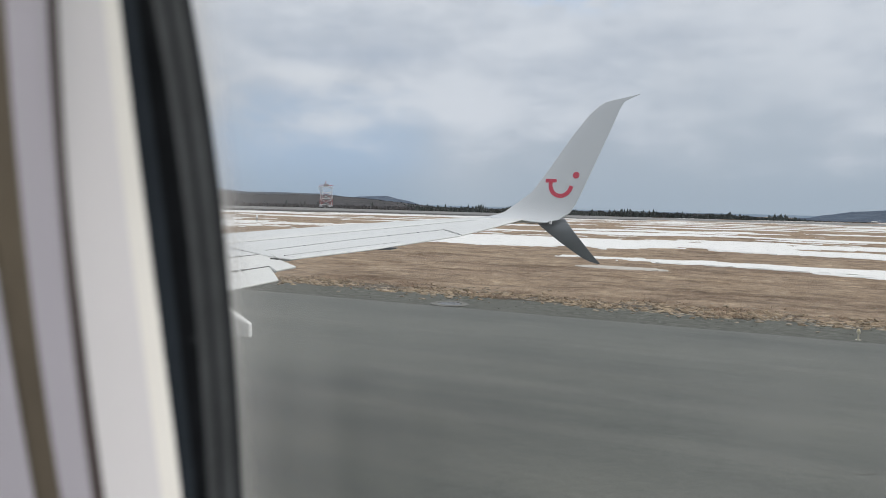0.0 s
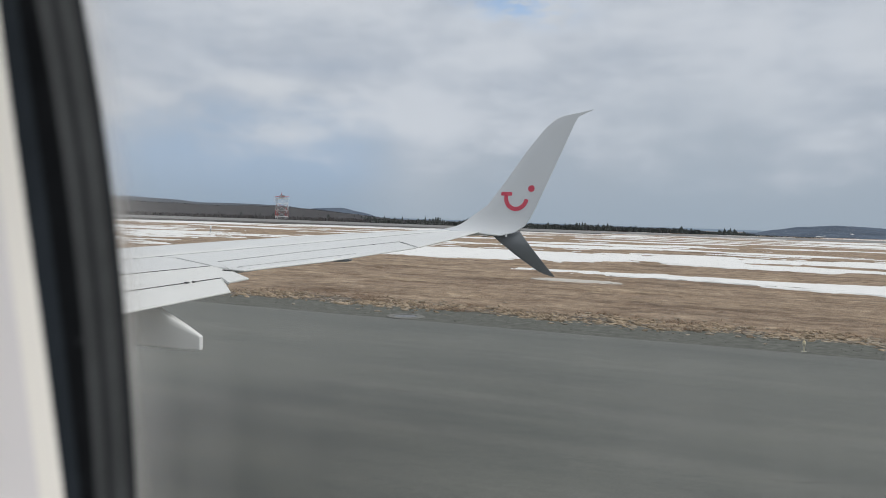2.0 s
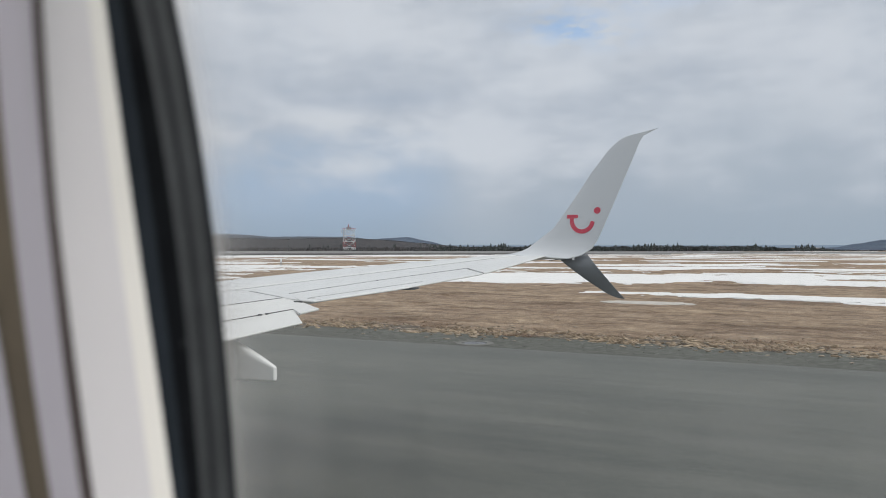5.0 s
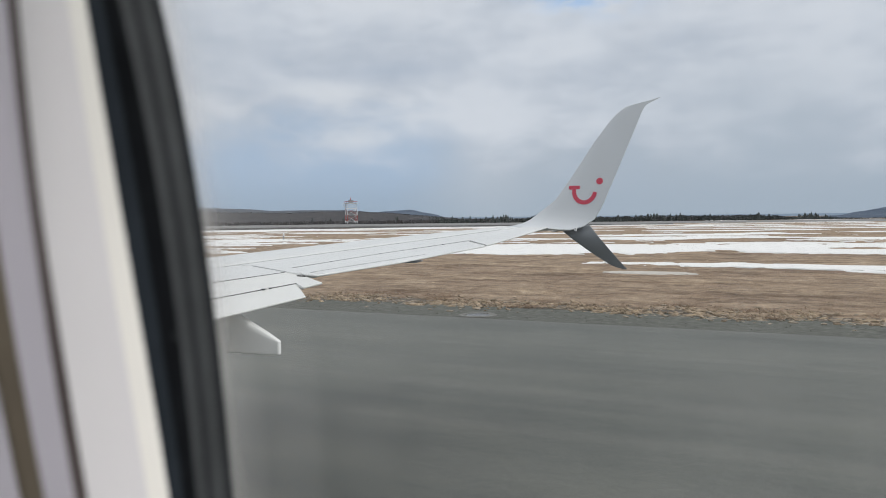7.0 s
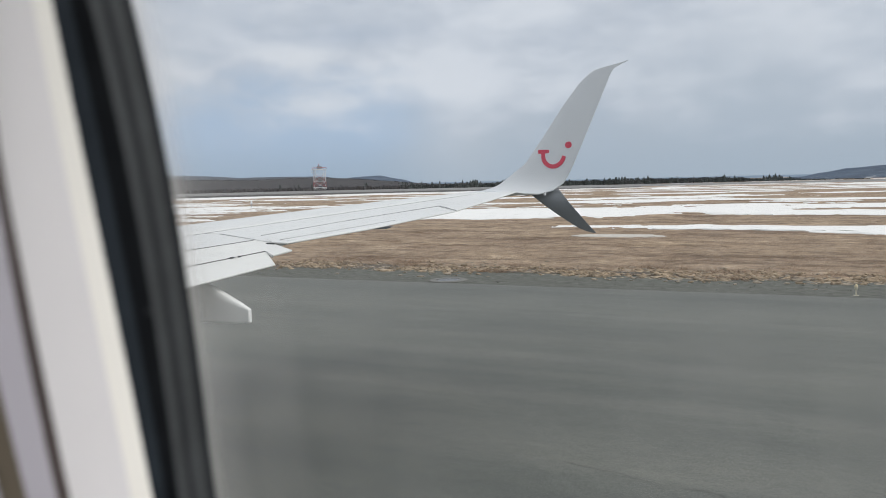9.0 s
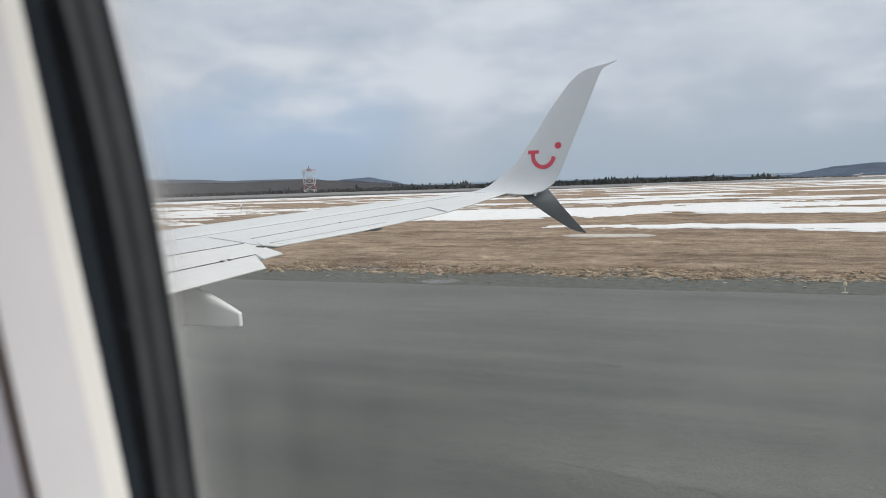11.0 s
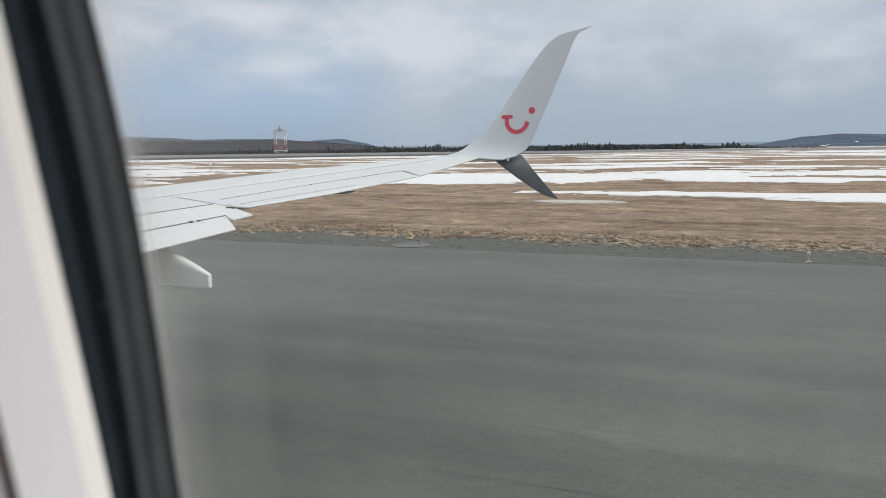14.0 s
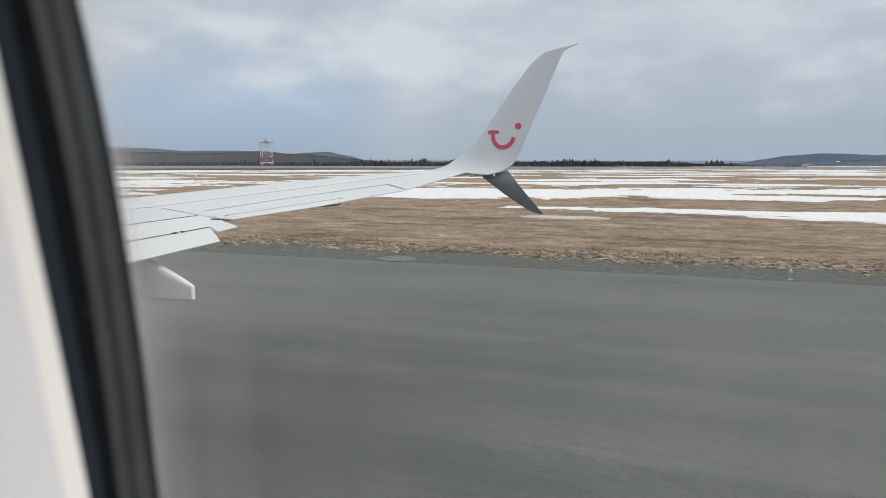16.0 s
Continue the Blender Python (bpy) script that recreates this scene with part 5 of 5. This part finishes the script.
def fairing(y, x_tail, z_tail, size=1.0, name="flap_fairing"):
    bm = bmesh.new()
    rings = []
    # distance ahead of the tail end, half width, underside, top
    for f, hw, lo, hi in ((0.0, 0.026, -0.09, 0.075), (0.012, 0.038, -0.10, 0.09), (0.2, 0.085, -0.108, 0.185), (0.5, 0.12, -0.112, 0.315), (0.85, 0.15, -0.112, 0.455), (1.3, 0.18, -0.11, 0.545), (2.2, 0.19, -0.08, 0.58), (3.0, 0.12, 0.08, 0.55), (3.4, 0.04, 0.25, 0.50)):
        hw *= size
        x, zc, hh = x_tail - f * size, z_tail + size * (lo + hi) / 2, size * (hi - lo) / 2
        ring = []
        for i in range(24):
            a = 6.28319 * i / 24
            ca, sa = math.cos(a), math.sin(a)
            lean = 1.0 - 0.42 * (0.5 + 0.5 * sa) * min(1.0, f / 0.2)     # the sides draw in towards the crest
            ring.append((x, y + hw * lean * math.copysign(abs(ca) ** 0.32, ca), zc + hh * math.copysign(abs(sa) ** 0.32, sa)))
        rings.append(ring)
    loft(bm, rings)
    return part(name, bm, FAIRING_LIT, wing, "white canoe-shaped flap track fairing")


fairing(8.90, -6.125, 2.283, 0.93)
bm = bmesh.new()
loft(bm, [[(x, 12.15 + s * hw, wing_top(0, 12.15) - 0.03 - d) for s, d in ((-1, 0.0), (-0.8, h), (0.8, h), (1, 0.0))] for x, hw, h in ((-6.4, 0.04, 0.03), (-6.15, 0.05, 0.05), (-5.97, 0.04, 0.04), (-5.86, 0.02, 0.012))])
part("actuator_fairing", bm, STRAKE_GREY, wing, "small grey actuator fairing")
fairing(6.4, -7.4, 1.86)


# ---- winglet ----
W_LE = by_y([(3.70, -6.35), (3.99, -5.80), (4.24, -5.43), (4.78, -5.05), (5.49, -4.59), (5.94, -4.25), (6.12, -4.06), (6.20, -3.94)])
W_TE = by_y([(3.60, -4.86), (3.70, -4.67), (3.84, -4.49), (4.02, -4.38), (4.85, -4.05), (5.67, -3.73), (6.10, -3.57), (6.20, -3.50)])


def winglet_plane(z):
    return 17.3 + (z - 3.7) * 0.17


def winglet_section(le, te, y, z, ny, nz, thick, droop=0.0):
    """An aerofoil section: inner face flush with the given line, thickness outwards along (ny, nz)."""
    prof = [(0.0, 0.5, 0.5), (0.02, 0.22, 0.78), (0.08, 0.06, 0.94), (0.25, 0.0, 1.0), (0.55, 0.0, 0.86), (0.85, 0.01, 0.45), (1.0, 0.04, 0.16)]
    c = te - le
    pts = [(le + f * c, y + ny * thick * a, z + nz * thick * a - droop * f ** 1.5) for f, a, b in prof]
    pts += [(le + f * c, y + ny * thick * b, z + nz * thick * b - droop * f ** 1.5) for f, a, b in reversed(prof)]
    return pts


def winglet_mesh():
    bm = bmesh.new()
    rings = []
    # the blend from the wing's plane up into the fin
    for y, z, le, te, ang, droop in ((16.39, 3.675, -6.40, -5.22, 6, 0.015), (16.75, 3.715, -6.22, -5.16, 9, 0.08), (17.02, 3.77, -6.07, -4.95, 18, 0.16), (17.20, 3.85, -5.95, -4.70, 36, 0.17), (17.305, 3.945, -5.84, -4.50, 57, 0.12), (17.36, 4.06, -5.69, -4.40, 72, 0.06), (17.397, 4.26, -5.42, -4.29, 80, 0.015)):
        a = radians(ang)
        rings.append(winglet_section(le, te, y, z, math.sin(a), -math.cos(a), 0.15, droop))
    for z in (4.5, 4.78, 5.1, 5.49, 5.75, 5.94, 6.06, 6.14):
        rings.append(winglet_section(W_LE(z), W_TE(z), winglet_plane(z), z, 0.985, -0.17, 0.13 - 0.035 * (z - 4.4)))
    # the tip sweeps aft to a point
    for le, te, z in ((-3.92, -3.50, 6.205), (-3.78, -3.43, 6.24), (-3.52, -3.33, 6.285), (-3.34, -3.25, 6.32), (-3.20, -3.185, 6.35)):
        rings.append(winglet_section(le, te, winglet_plane(z), z, 0.985, -0.17, 0.05 * (te - le) / 0.4))
    loft(bm, rings)
    return bm


winglet = part("winglet", winglet_mesh(), WINGLET_GREY, plane, "pale grey swept-back upper winglet", smooth=True)


def strake_mesh():
    bm = bmesh.new()
    le = by_y([(-3.72, -5.30), (-3.58, -5.21), (-3.34, -4.91), (-3.12, -4.62), (-2.83, -4.18), (-2.77, -4.02), (-2.74, -3.86)])
    te = by_y([(-3.72, -4.59), (-3.38, -4.34), (-2.94, -4.00), (-2.74, -3.83)])
    rings = []
    for z in (3.69, 3.58, 3.4, 3.18, 3.05, 2.93, 2.85, 2.79, 2.75):
        # the root tucks in behind the fin's curved foot
        tuck = max(0.0, z - 3.5)
        y = 17.15 - 0.35 * (z - 3.6) + 1.3 * tuck
        rings.append(winglet_section(le(-z) - 0.3 * tuck, te(-z) - 0.3 * tuck, y, z, 0.94, 0.33, 0.09 * (0.25 + 0.75 * (z - 2.75) / 0.95)))
    loft(bm, rings)
    return bm


part("ventral_strake", strake_mesh(), STRAKE_GREY, plane, "dark grey downward winglet blade", smooth=True)
bm = bmesh.new()
box(bm, -4.84, -4.80, 16.98, 17.02, 3.57, 3.645)
part("tip_light", bm, TOWER_WHITE, winglet, "small white tip light")
# a solid dark strip draws the shaded notch at the fin's root
bm = bmesh.new()
loft(bm, [[(-5.36, 17.00, 3.550), (-5.36, 17.00, 3.562), (-5.34, 17.04, 3.562), (-5.34, 17.04, 3.550)], [(-4.97, 17.05, 3.600), (-4.97, 17.05, 3.616), (-4.95, 17.08, 3.616), (-4.95, 17.08, 3.600)]])
part("root_gap", bm, GAP_DARK, winglet)


def mark(name, outline, mat):
    """A flat painted shape on the fin's inner face."""
    bm = bmesh.new()
    rings = []
    for off in (0.001, -0.005):
        rings.append([(x, winglet_plane(z) + off, z) for x, z in outline])
    loft(bm, rings)
    return part(name, bm, mat, winglet, "red painted mark")


mark("painted_bar", [(-5.095, 4.478), (-5.095, 4.535), (-5.080, 4.550), (-4.860, 4.546), (-4.845, 4.532), (-4.845, 4.482), (-4.860, 4.470), (-5.080, 4.466)], RED_MARK)
arc_out, arc_in = [], []
for i in range(25):
    t = radians(169 + (352 - 169) * i / 24)
    arc_out.append((-4.745 + 0.275 * math.cos(t), 4.425 + 0.290 * math.sin(t)))
    arc_in.append((-4.745 + 0.190 * math.cos(t), 4.440 + 0.215 * math.sin(t)))
mark("painted_arc", arc_out + arc_in[::-1], RED_MARK)
mark("painted_dot", [(-4.425 + 0.072 * math.cos(6.28319 * i / 24), 4.630 + 0.072 * math.sin(6.28319 * i / 24)) for i in range(24)], RED_MARK)


# ---- loose stones along the grass edge, each one a piece of the shoulder ----
def stone_mesh(seed):
    rng = random.Random(seed)
    bm = bmesh.new()
    rings = []
    for f, z in ((0.80, -0.25), (1.0, 0.12), (0.82, 0.34), (0.42, 0.48)):
        rings.append([(f * rng.uniform(0.8, 1.2) * math.cos(a), 0.62 * f * rng.uniform(0.8, 1.2) * math.sin(a), z * rng.uniform(0.85, 1.15)) for a in (0.0, 0.95, 1.9, 2.9, 3.9, 5.1)])
    loft(bm, rings)
    bmesh.ops.recalc_face_normals(bm, faces=bm.faces)
    me = bpy.data.meshes.new("stone")
    bm.to_mesh(me)
    bm.free()
    me.materials.append(PALE_STONE)
    return me


def edge_stones():
    rng = random.Random(90)
    shapes = [stone_mesh(k) for k in range(6)]
    shoulder = bpy.data.objects["gravel_shoulder"]
    made = 0
    while made < 280:
        x = rng.uniform(-38, 7)
        y = 32.3 + edge_wave(x, 9.0, 1.0) + rng.gauss(0, 0.8) - 0.25
        if y < 29.2 or noise.noise((x * 0.3, y * 0.6, 19.0)) < rng.uniform(-0.35, 0.3):
            continue
        ob = new("stone", shapes[made % 6])
        ob.parent = shoulder
        size = rng.uniform(0.05, 0.13)
        ob.location = (x, y, 0.014 + 0.12 * size)
        ob.rotation_euler = (0, 0, rng.gauss(0, 0.5))
        ob.scale = (size * rng.uniform(1.0, 1.5), size, size * rng.uniform(0.5, 0.9))
        made += 1


edge_stones()
